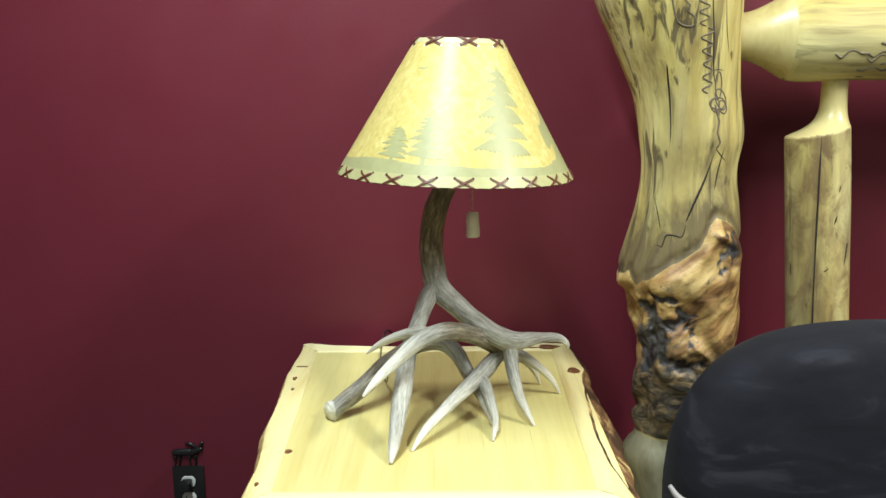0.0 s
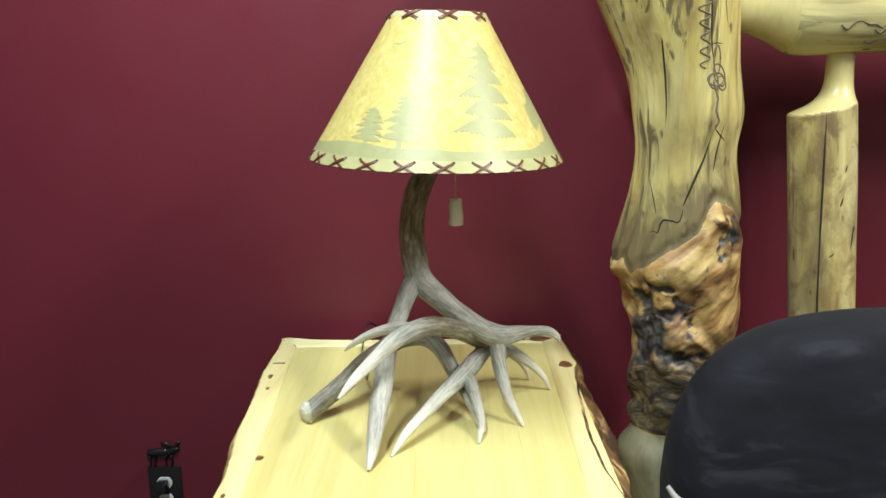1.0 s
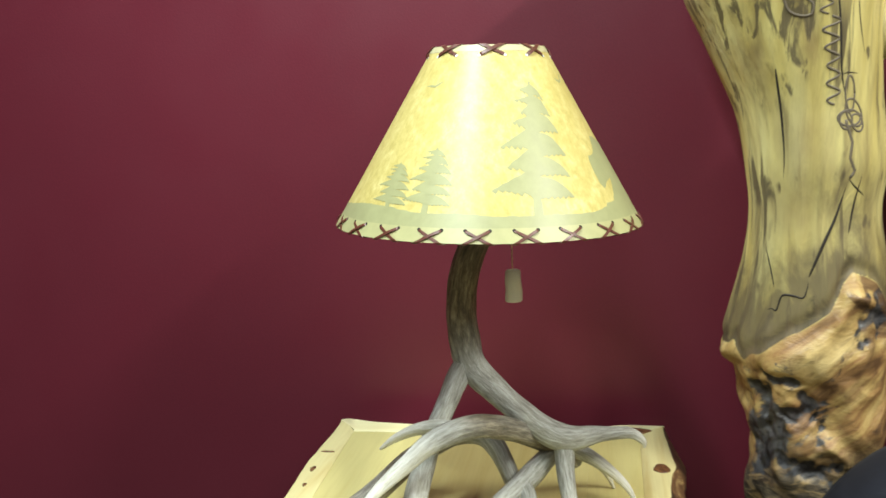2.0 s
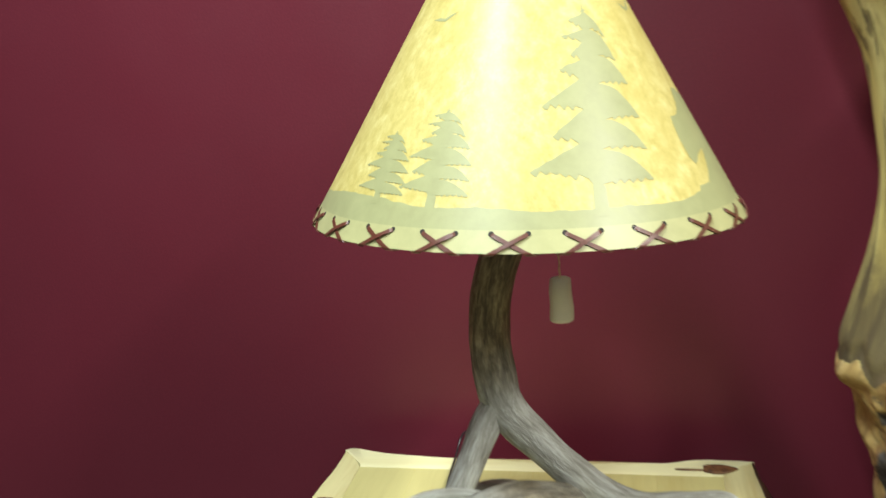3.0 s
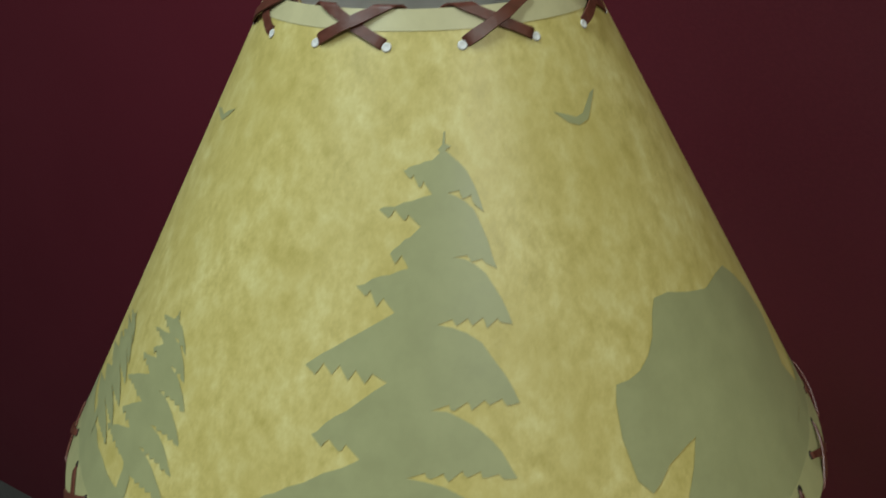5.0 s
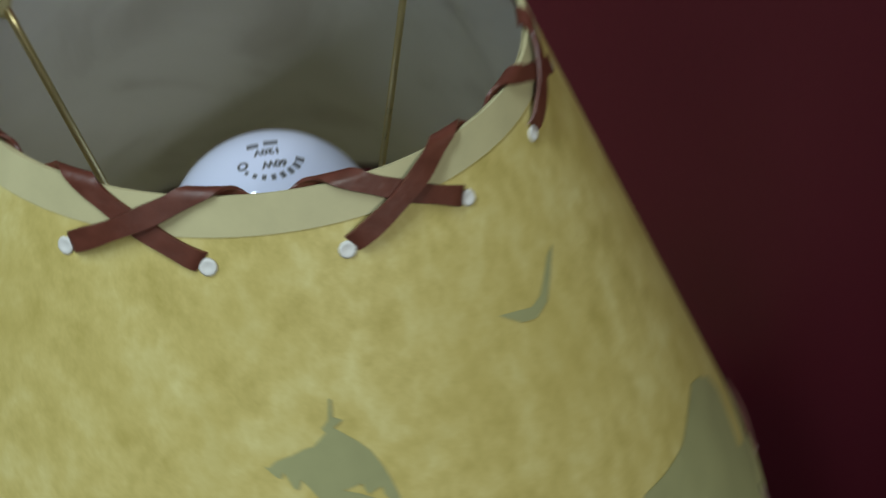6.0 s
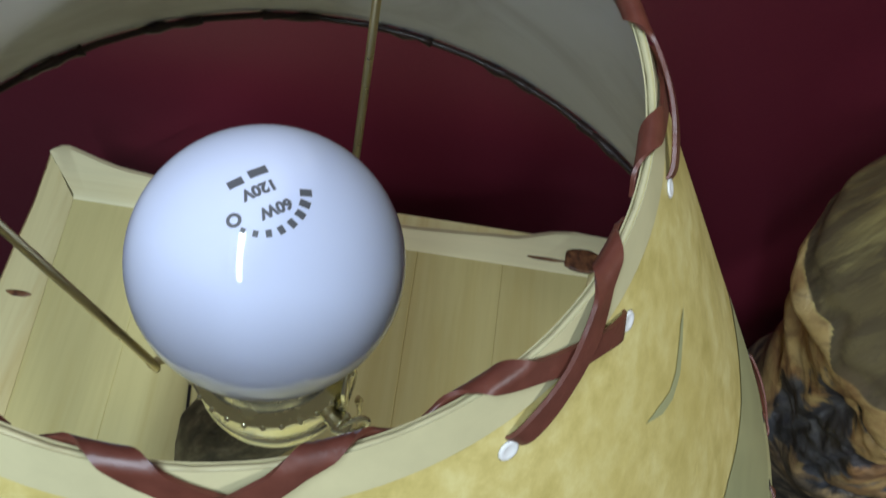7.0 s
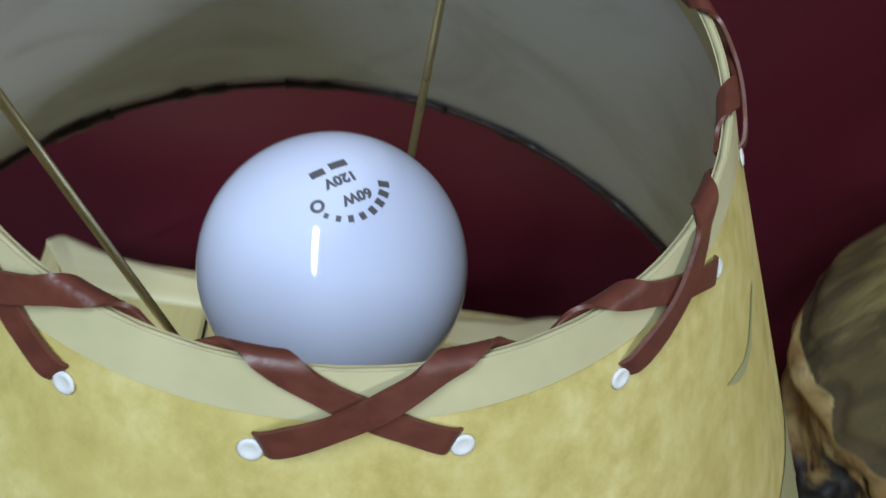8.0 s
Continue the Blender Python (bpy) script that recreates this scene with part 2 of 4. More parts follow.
M_WALL, M_CEIL, M_SIDE, M_CARPET = wall_paint(), plain_paint("ceiling_white", (0.75, 0.75, 0.73)), plain_paint("far_wall_paint", (0.26, 0.2, 0.17)), carpet()
M_PANEL = pine("pale_pine_panel", (0.63, 0.56, 0.235), (0.57, 0.48, 0.175), vary=0.1)
M_BORDER = pine("pine_border", (0.74, 0.66, 0.33), (0.63, 0.5, 0.2), vary=0.05)
M_BORDER_X = pine("pine_border_across", (0.8, 0.74, 0.43), (0.74, 0.65, 0.33), grain=(1.6, 28, 28), vary=0.05)
M_BARK, M_BARK_DARK, M_KNOT = bark_edge("live_edge_with_bark_remains"), bark_edge("live_edge_under_bark", 0.15), knot_wood()
M_LOG, M_RAIL, M_SPINDLE, M_FOOT = burled_post(), peeled_log("peeled_rail_log", 0.6, 0), peeled_log("peeled_spindle", 1.2, 2, 0.75), pine("weathered_grey_log", (0.4, 0.38, 0.26), (0.2, 0.17, 0.1), grain=(16, 16, 4))
M_CUT = pine("fresh_cut_log_wood", (0.64, 0.56, 0.26), (0.52, 0.42, 0.16), grain=(20, 20, 6))
M_DARK = gloss("dark_check", (0.025, 0.018, 0.012), 0.7)
M_TRACK = gloss("beetle_track", (0.16, 0.13, 0.09), 0.6)
M_PAPER, M_LINER = parchment(), liner()
M_INK = print_ink("grey_green_print", (0.335, 0.335, 0.165))
M_TRIM = print_ink("cream_trim", (0.52, 0.475, 0.27))
M_TRIM_LOW = print_ink("greenish_cream_trim", (0.41, 0.395, 0.19))
M_LACE, M_LACE_IN = leather("brown_leather_lace", (0.12, 0.036, 0.022)), leather("dark_leather_binding", (0.03, 0.016, 0.012))
M_EYE = gloss("pale_punched_edge", (0.78, 0.77, 0.74), 0.5)
M_HORN = antler_horn()
M_BRASS, M_DIMBRASS = metal("polished_brass", (0.97, 0.93, 0.66), 0.2), metal("dull_brass_wire", (0.74, 0.64, 0.34), 0.25)
M_BULB, M_MARK = opal(), gloss("grey_stamp_ink", (0.12, 0.12, 0.13), 0.5)
M_SUEDE, M_PIPING = suede(), gloss("grey_piping", (0.35, 0.33, 0.33), 0.5)
M_BLACK, M_WHITE = gloss("black_enamel", (0.012, 0.012, 0.013), 0.3), gloss("white_plastic", (0.75, 0.75, 0.72), 0.3)
M_CREAM = gloss("cream_bone_pull", (0.78, 0.73, 0.6), 0.4)


# ---- mesh helpers ----
ORIGIN = {}


def thing(name, x, y, z, label, category, group=""):
    ob = new(name)
    ob.empty_display_size = 0.05
    ob.location = (x, y, z)
    ORIGIN[name] = Vector((x, y, z))
    ob["home"] = name
    return tagged(ob, label, category, group)


def part(name, bm, material, parent=None, label="", smooth=True, auto=None):
    """Links a bmesh given in world places as one mesh object under its parent."""
    base = ORIGIN[parent["home"]] if parent else Vector()
    bmesh.ops.translate(bm, vec=-base, verts=bm.verts)
    bmesh.ops.recalc_face_normals(bm, faces=bm.faces)
    me = bpy.data.meshes.new(name)
    bm.to_mesh(me)
    bm.free()
    for m in material if isinstance(material, (list, tuple)) else [material]:
        me.materials.append(m)
    if smooth:
        me.shade_smooth()
        if auto:
            me.set_sharp_from_angle(angle=radians(auto))
    ob = new(name, me)
    if parent:
        ob.parent = parent
        ob["home"] = parent["home"]
    return tagged(ob, label) if label else ob


def box_bm(a, b, bevel=0.0, segments=2):
    bm = bmesh.new()
    bmesh.ops.create_cube(bm, size=1)
    for v in bm.verts:
        v.co = Vector([(a[i] + b[i]) / 2 + v.co[i] * (b[i] - a[i]) for i in range(3)])
    if bevel:
        bmesh.ops.bevel(bm, geom=bm.edges[:], offset=bevel, segments=segments, affect="EDGES", profile=0.5)
    return bm


def spline(points, steps):
    """Catmull-Rom samples through points of any width."""
    p = [np.array(q, float) for q in points]
    p = [2 * p[0] - p[1]] + p + [2 * p[-1] - p[-2]]
    out = []
    for i in range(1, len(p) - 2):
        for k in range(steps):
            t = k / steps
            a, b, c, d = p[i - 1], p[i], p[i + 1], p[i + 2]
            out.append(0.5 * (2 * b + (c - a) * t + (2 * a - 5 * b + 4 * c - d) * t * t + (3 * b - a - 3 * c + d) * t ** 3))
    return out + [p[-2]]


def skin(bm, rings, caps=True):
    made = [[bm.verts.new(c) for c in ring] for ring in rings]
    n = len(made[0])
    for a, b in zip(made, made[1:]):
        for i in range(n):
            bm.faces.new((a[i], a[(i + 1) % n], b[(i + 1) % n], b[i]))
    if caps:
        bm.faces.new(made[0][::-1])
        bm.faces.new(made[-1])
    return made


def tube(bm, points, steps=6, sides=12, relief=0.0, worn=None, seed=0.0):
    """A tapered tube through rows (x, y, z, radius[, worn])."""
    rows = spline(points, steps)
    layer = bm.verts.layers.float.get("worn") if worn else None
    grain = bm.verts.layers.float_vector.get("grain") if worn else None
    rings, up = [], Vector((0.3, 0.9, 0.2)).normalized()
    for i, r in enumerate(rows):
        a, b = rows[max(i - 1, 0)], rows[min(i + 1, len(rows) - 1)]
        d = Vector(b[:3] - a[:3]).normalized()
        side = up.cross(d)
        side = side.normalized() if side.length > 1e-4 else d.orthogonal().normalized()
        other = d.cross(side)
        up = -other if other.dot(up) < 0 else other
        ring = []
        for k in range(sides):
            t = 2 * math.pi * k / sides
            rad = max(r[3], 0.0004)
            if relief:
                q = Vector(r[:3]) * 30 + Vector((math.cos(t), math.sin(t), seed)) * 1.5
                rad *= 1 + relief * noise.noise(q) + relief * 0.5 * math.sin(5 * t + seed + 2 * noise.noise(Vector(r[:3]) * 18))
            ring.append(Vector(r[:3]) + side * (rad * math.cos(t)) + up * (rad * math.sin(t)))
        rings.append(ring)
    made = skin(bm, rings)
    if layer:
        along = seed * 3.0
        for i, (ring, r) in enumerate(zip(made, rows)):
            along += float(np.linalg.norm(r[:3] - rows[max(i - 1, 0)][:3])) * 14
            for k, v in enumerate(ring):
                v[layer] = float(r[4])
                t = 2 * math.pi * k / sides
                v[grain] = Vector((1.3 * math.cos(t), 1.3 * math.sin(t), along))
    return bm


def turned(profile, x, y, sides=32, caps=True):
    """A lathe body round a vertical axis from (radius, z) rows."""
    bm = bmesh.new()
    skin(bm, [[Vector((x + r * math.cos(2 * math.pi * k / sides), y + r * math.sin(2 * math.pi * k / sides), z)) for k in range(sides)] for r, z in profile], caps)
    return bm


# ---- the room ----
def structure(name, a, b, material, label=""):
    return tagged(part(name, box_bm(a, b), material, smooth=False), label, kind="structure")


WALL_Y = 0.416
structure("floor", (-3.2, -5.2, -0.1), (3.8, 0.6, 0.0), M_CARPET, "grey looped carpet floor of a furniture showroom")
structure("ceiling", (-3.2, -5.2, 2.7), (3.8, 0.6, 2.8), M_CEIL, "plain white showroom ceiling")
structure("wall_north", (-3.2, WALL_Y, 0.0), (3.8, 0.6, 2.7), M_WALL, "deep maroon painted plaster wall")
structure("wall_south", (-3.2, -5.2, 0.0), (3.8, -5.1, 2.7), M_SIDE, "plain beige painted wall")
structure("wall_west", (-3.2, -5.1, 0.0), (-3.1, WALL_Y, 2.7), M_SIDE, "plain beige painted wall")
structure("wall_east", (3.7, -5.1, 0.0), (3.8, WALL_Y, 2.7), M_SIDE, "plain beige painted wall")


# ---- nightstand ----
TOP, PANEL = 0.594, 0.5935


def left_edge(y):
    return float(np.interp(y, (-0.42, -0.29, -0.14, 0.05, 0.35), (-0.315, -0.317, -0.331, -0.342, -0.341))) + 0.006 * noise.noise(Vector((y * 9, 1.3, 0))) + 0.0015 * noise.noise(Vector((y * 31, 4.1, 0)))


def right_edge(y):
    return float(np.interp(y, (-0.42, -0.36, -0.27, -0.15, 0.025, 0.12, 0.16, 0.25, 0.33), (0.248, 0.241, 0.229, 0.227, 0.239, 0.248, 0.258, 0.252, 0.249))) + 0.002 * noise.noise(Vector((y * 29, 2.1, 0)))


def flare(y, sign):
    """How far the live edge swells out below the top face."""
    if sign < 0:
        return 0.006 + 0.004 * noise.noise(Vector((y * 9, 3.3, 0)))
    return float(np.interp(y, (-0.42, -0.3, -0.15, 0.0, 0.1, 0.16, 0.22, 0.3, 0.35), (0.012, 0.034, 0.05, 0.037, 0.02, 0.011, 0.024, 0.013, 0.004))) + 0.004 * noise.noise(Vector((y * 14, 6.1, 0)))


def back_edge(x):
    bow = np.interp(x, (-0.345, -0.33, -0.27, -0.2, -0.03, 0.06, 0.13, 0.165, 0.19, 0.26), (0.338, 0.348, 0.331, 0.324, 0.313, 0.317, 0.322, 0.334, 0.338, 0.331))
    return float(bow) + 0.002 * noise.noise(Vector((x * 23, 9.2, 0)))


def right_inner(y):
    return 0.2 + 0.017 * y


def left_inner(y):
    return -0.292 - 0.04 * y


BACK_IN, FRONT_IN, FRONT = 0.288, -0.362, -0.415


def side_board(name, inner, outer, sign, stand):
    """A live-edge board along y, mitred at both ends, with a bulging bark edge."""
    bm = bmesh.new()
    rings, n = [], 72
    for i in range(n + 1):
        v = i / n
        ring = []
        for depth, off, z, share_out in (("in", 0, TOP - 0.0005, 0), ("in", 0.004, TOP + 0.002, 0), ("mid", 0.35, TOP + 0.004, 0), ("out", -0.016, TOP + 0.0035, 0), ("out", -0.003, TOP + 0.0015, 0), ("out", 0.0, TOP - 0.003, 0.12), ("out", 0.0, TOP - 0.012, 0.5),
                                         ("out", 0.0, TOP - 0.022, 0.86), ("out", 0.0, TOP - 0.032, 1.0), ("out", -0.002, TOP - 0.047, 0.8), ("in", 0.004, TOP - 0.047, 0)):
            y_in, y_out = FRONT_IN + v * (BACK_IN - FRONT_IN), FRONT + v * (back_edge(outer(0.33)) - 0.001 - FRONT)
            wide = abs(outer(y_out) - inner(y_in))
            share = abs(off) / wide if depth == "in" else 0.4 if depth == "mid" else 1 + min(off, 0.0) / wide
            y = y_in + (y_out - y_in) * share
            if depth == "in":
                xx = inner(y_in) + sign * off
            elif depth == "out":
                lump = 0.005 * noise.noise(Vector((y * 7, z * 30, 5 * sign))) + 0.0018 * noise.noise(Vector((y * 60, z * 80, sign)))
                xx = outer(y_out) + sign * (off + share_out * flare(y_out, sign) + lump * (z < TOP - 0.004))
            else:
                xx = inner(y_in) * 0.6 + outer(y_out) * 0.4
            ring.append(Vector((xx, y, z)))
        rings.append(ring)
    skin(bm, rings)
    bm.faces.ensure_lookup_table()
    for f in bm.faces:
        c = f.calc_center_median()
        if sign * (c.x - outer(c.y)) > -0.006 and TOP - 0.04 < c.z < TOP + 0.0005 and len(f.verts) == 4:
            f.material_index = 1
    return part(name, bm, [M_BORDER, M_BARK_DARK if sign > 0 else M_BARK], stand, auto=40)


def nightstand():
    stand = thing("nightstand", -0.02, -0.015, 0, "pale varnished pine nightstand with live bark edges, against maroon wall", "nightstand")
    side_board("border_board", left_inner, left_edge, -1, stand)
    side_board("border_board", right_inner, right_edge, 1, stand)
    for name, y_in, outer, sgn in (("border_board", BACK_IN, back_edge, 1), ("border_board", FRONT_IN, lambda x: FRONT + 0.003 * noise.noise(Vector((x * 8, 3, 3))), -1)):
        bm = bmesh.new()
        rings = []
        for i in range(81):
            u = i / 80
            x_in, x_out = left_inner(y_in) + u * (right_inner(y_in) - left_inner(y_in)), left_edge(outer(0)) + u * (right_edge(outer(0)) - left_edge(outer(0)))
            yo = outer(x_out)
            rings.append([Vector((x_in, y_in, TOP - 0.0005)), Vector((x_in, y_in + sgn * 0.004, TOP + 0.002)), Vector((x_out, yo - sgn * 0.006, TOP + 0.0036)), Vector((x_out, yo, TOP - 0.001)),
                          Vector((x_out, yo + sgn * 0.001, TOP - 0.04)), Vector((x_in, y_in, TOP - 0.04))])
        skin(bm, rings)
        part(name, bm, M_BORDER_X, stand, auto=40)
    count = 6
    for i in range(count):
        bm = bmesh.new()
        lo, hi = i / count, (i + 1) / count
        ring = []
        for z in (PANEL - 0.005, PANEL - 0.0006, PANEL):
            e = 0.0006 if z == PANEL else 0.0
            ring.append([Vector((left_inner(y) + k * (right_inner(y) - left_inner(y)) + d, y, z)) for k, y, d in ((lo, FRONT_IN, e), (hi, FRONT_IN, -e), (hi, BACK_IN, -e), (lo, BACK_IN, e))])
        skin(bm, ring)
        part("plank", bm, M_PANEL, stand, smooth=False)
    part("sub_top", box_bm((-0.312, -0.405, TOP - 0.044), (0.242, 0.328, TOP - 0.0015), 0.001), M_BORDER, stand, auto=40)
    part("body", box_bm((-0.28, -0.34, 0.14), (0.19, 0.27, TOP - 0.047), 0.004), M_BORDER, stand, auto=40)
    part("drawer_front", box_bm((-0.24, -0.358, 0.36), (0.16, -0.341, 0.53), 0.004), M_PANEL, stand, auto=40)
    for x in (-0.25, 0.17):
        for y in (-0.325, 0.25):
            bm = bmesh.new()
            tube(bm, [(x, y, 0.0, 0.042), (x + 0.004, y, 0.2, 0.04), (x - 0.003, y, 0.4, 0.039), (x, y, TOP - 0.05, 0.036)], 5, 16, 0.06)
            part("leg", bm, M_SPINDLE, stand, auto=50)
    for x, y, rx, ry in ((0.2, 0.303, 0.0225, 0.0125), (0.162, 0.299, 0.018, 0.0012), (0.232, 0.145, 0.012, 0.017), (-0.277, -0.222, 0.006, 0.0085), (-0.319, 0.182, 0.011, 0.003), (-0.322, 0.11, 0.004, 0.01), (-0.316, 0.05, 0.003, 0.006), (-0.302, -0.345, 0.003, 0.006)):
        bm = bmesh.new()
        lies = PANEL + 0.0003 if left_inner(y) < x < right_inner(y) and y < BACK_IN else TOP + 0.0046
        rings = [[Vector((x + rx * k * math.cos(a) * (1 + 0.16 * math.sin(3 * a + x * 40)), y + ry * k * math.sin(a), lies + 0.0006 * (1 - k))) for a in np.linspace(0, 2 * math.pi, 18, endpoint=False)] for k in (1, 0.8, 0.45, 0.1)]
        skin(bm, [[v - Vector((0, 0, 0.003)) for v in rings[0]]] + rings)
        part("knot", bm, M_KNOT, stand, "dark brown knot")
    return stand


nightstand()


# ---- lamp shade geometry ----
R_LOW, R_HIGH, Z_LOW, RISE = 0.2008, 0.0741, 1.0187, 0.2233
EDGE = -0.025
LEAN_A, LEAN_B = -0.0046, 0.0361
SLOPE = Vector((RISE, 0, R_LOW - R_HIGH)).normalized()


def leant(p):
    """The shade sits a little crooked on its socket."""
    h = p.z - 1.12
    return Vector((p.x + LEAN_B * h, p.y - LEAN_A * h, p.z - LEAN_B * p.x + LEAN_A * p.y))


def on_cone(deg, s, off=0.0):
    """A place on the shade: degrees round from the front, share of the height, and how far proud."""
    a = radians(deg)
    r = R_LOW + (R_HIGH - R_LOW) * s + off * SLOPE.x + max(0.0, 1 - s) * (0.0026 * max(0.0, math.cos(a + 0.8)) ** 4 + 0.0055 * max(0.0, math.cos(a + 2.62)) ** 2)
    return leant(Vector((r * math.sin(a), -r * math.cos(a), Z_LOW + RISE * s + off * SLOPE.z)))


def cone_normal(deg):
    a = radians(deg)
    return Vector((SLOPE.x * math.sin(a), -SLOPE.x * math.cos(a), SLOPE.z))


def cone_band(s0, s1, off, thick, around=144, rows=12):
    bm = bmesh.new()
    rings = []
    for k in range(rows + 1):
        s = s0 + (s1 - s0) * k / rows
        rings.append([on_cone(i * 360 / around, s, off) for i in range(around)])
    for k in range(rows, -1, -1):
        s = s0 + (s1 - s0) * k / rows
        rings.append([on_cone(i * 360 / around, s, off - thick) for i in range(around)])
    made = skin(bm, rings, caps=False)
    n = around
    for i in range(n):
        bm.faces.new((made[-1][i], made[-1][(i + 1) % n], made[0][(i + 1) % n], made[0][i]))
    return bm


def printed(name, outline, shade, material, label="", off=0.0002):
    """A flat print on the shade from an outline in (degrees, share of height)."""
    bm = bmesh.new()
    face = bm.faces.new([bm.verts.new((d, s * 100, 0)) for d, s in outline])
    bmesh.ops.triangulate(bm, faces=[face])
    for _ in range(8):
        long = [e for e in bm.edges if abs(e.verts[0].co.x - e.verts[1].co.x) > 2.0]
        if not long:
            break
        bmesh.ops.subdivide_edges(bm, edges=long, cuts=1)
        bmesh.ops.triangulate(bm, faces=[f for f in bm.faces if len(f.verts) > 3])
    for v in bm.verts:
        v.co = on_cone(v.co.x, v.co.y / 100, off)
    return part(name, bm, material, shade, label)


# a spruce from the top down: tip across and up, then the notch below it, across and up, as shares
SPRUCE_LEFT = [(0.46, 0.92, 0.07, 0.866), (0.65, 0.834, 0.15, 0.799), (0.43, 0.741, 0.21, 0.711), (0.71, 0.67, 0.27, 0.617), (0.99, 0.489, 0.21, 0.47), (0.75, 0.346, 0.3, 0.307), (1.04, 0.182, 0.16, 0.144)]
SPRUCE_RIGHT = [(0.53, 0.823, 0.1, 0.869), (0.69, 0.701, 0.23, 0.732), (0.86, 0.58, 0.15, 0.592), (0.94, 0.415, 0.2, 0.414), (0.94, 0.261, 0.09, 0.275), (0.93, 0.115, 0.07, 0.114)]


def spruce(base_deg, base_s, tip_deg, tip_s, half, trunk=0.19, seed=1):
    """The outline of a leaning spruce: swept tiers on one flank, rounded drooping ones on the other, ragged below."""
    rnd = random.Random(seed)

    def put(u, v):
        return base_deg + (tip_deg - base_deg) * max(v, 0.0) ** 1.25 + u * half, base_s + (tip_s - base_s) * v

    def flank(tiers, sign, droop):
        out, at_u, at_v = [], 0.04, 0.945
        for u, v, notch_u, notch_v in tiers:
            for f in (0.18, 0.36, 0.54, 0.7, 0.82, 0.92):
                out.append((sign * (at_u + (u - at_u) * f), at_v + (v - at_v) * f ** droop + rnd.uniform(-0.004, 0.004)))
            out.append((sign * u, v))
            teeth = max(2, round((u - notch_u) / 0.15))
            for j in range(1, teeth):
                f = j / teeth
                w, dip = u + (notch_u - u) * f, v + (notch_v - v) * f ** 0.8 + 0.012 * math.sin(math.pi * f)
                out.append((sign * (w + 0.04), dip - rnd.uniform(0.004, 0.02)))
                out.append((sign * (w + 0.012), dip - rnd.uniform(0.0, 0.008)))
                out.append((sign * (w - 0.008), dip + rnd.uniform(0.0, 0.009)))
            out.append((sign * notch_u, notch_v))
            at_u, at_v = notch_u, notch_v - 0.003
        return out

    left, right = flank(SPRUCE_LEFT, -1, 1.2), flank(SPRUCE_RIGHT, 1, 2.3)
    sprig = [(0.012, 1.0), (0.02, 0.975), (0.1, 0.968), (0.03, 0.96)]
    line = sprig + right + [(trunk / 2, 0.1), (trunk / 2 + 0.01, -0.03), (-trunk / 2 - 0.01, -0.03), (-trunk / 2, 0.12)] + left[::-1] + [(-0.03, 0.955), (-0.06, 0.962), (-0.012, 0.972), (-0.008, 1.0)]
    return [put(u, v) for u, v in line]


SLANT = math.hypot(RISE, R_LOW - R_HIGH)


def over_edge(deg, past, edge, lift):
    """A place on the shade's skin, or folded round its edge where 'past' metres lie beyond it."""
    sgn, rr, mid = (-1 if edge < 0.5 else 1), 0.0015, -0.0007
    r = rr + lift
    if past <= 0:
        return on_cone(deg, edge + sgn * past / SLANT, mid + r)
    if past < math.pi * rr:
        return on_cone(deg, edge + sgn * r * math.sin(past / rr) / SLANT, mid + r * math.cos(past / rr))
    return on_cone(deg, edge - sgn * (past - math.pi * rr) / SLANT, mid - r)


LACE_SECTION = [(-1, 0.0)] + [(s, 0.0007) for s in (-0.93, -0.62, -0.31, 0.0, 0.31, 0.62, 0.93)] + [(1, 0.0)] + [(s, -0.0002) for s in (0.93, 0.62, 0.31, 0.0, -0.31, -0.62, -0.93)]


def lace(name, shade, deg, s, to_deg, edge, lift, width=0.0048):
    """A flat leather lace from a punched hole across the shade's edge, folded round it and tucked inside."""
    rad = R_LOW + (R_HIGH - R_LOW) * edge
    run, rise = radians(to_deg - deg) * rad, abs(edge - s) * SLANT
    length = math.hypot(run, rise)
    du, dv = run / length, rise / length
    total = length + 0.016
    bm = bmesh.new()
    rings = []
    for k in range(61):
        a = total * k / 60
        ring = []
        h0 = lift * math.sin(math.pi * min(1.0, a / length)) - 0.0012 * math.exp(-a / 0.0009)
        half = width / 2 * (1 + 0.06 * math.sin(a * 420 + deg))
        for side, h in LACE_SECTION:
            u = a * du - side * half * dv
            v = -rise + a * dv + side * half * du
            ring.append(over_edge(deg + math.degrees(u / rad), v, edge, h0 + h))
        rings.append(ring)
    skin(bm, rings)
    part(name, bm, M_LACE, shade, auto=35)


def eyelet(deg, s, shade, radius=0.0026, material=M_EYE):
    nrm, c = cone_normal(deg), on_cone(deg, s, 0.0006)
    x = nrm.orthogonal().normalized()
    y = nrm.cross(x)
    bm = bmesh.new()
    rings = [[c + (x * math.cos(a) + y * math.sin(a)) * radius * k + nrm * h for a in np.linspace(0, 2 * math.pi, 12, endpoint=False)] for k, h in ((1.25, -0.0004), (1.1, -0.0001), (0.8, 0.0), (0.55, -0.0002))]
    skin(bm, rings)
    part("punched_hole", bm, material, shade)


def wire_ring(bm, s, off, radius):
    rows = [(*on_cone(i * 7.5, s, off), radius) for i in range(49)]
    return tube(bm, rows, 1, 8)


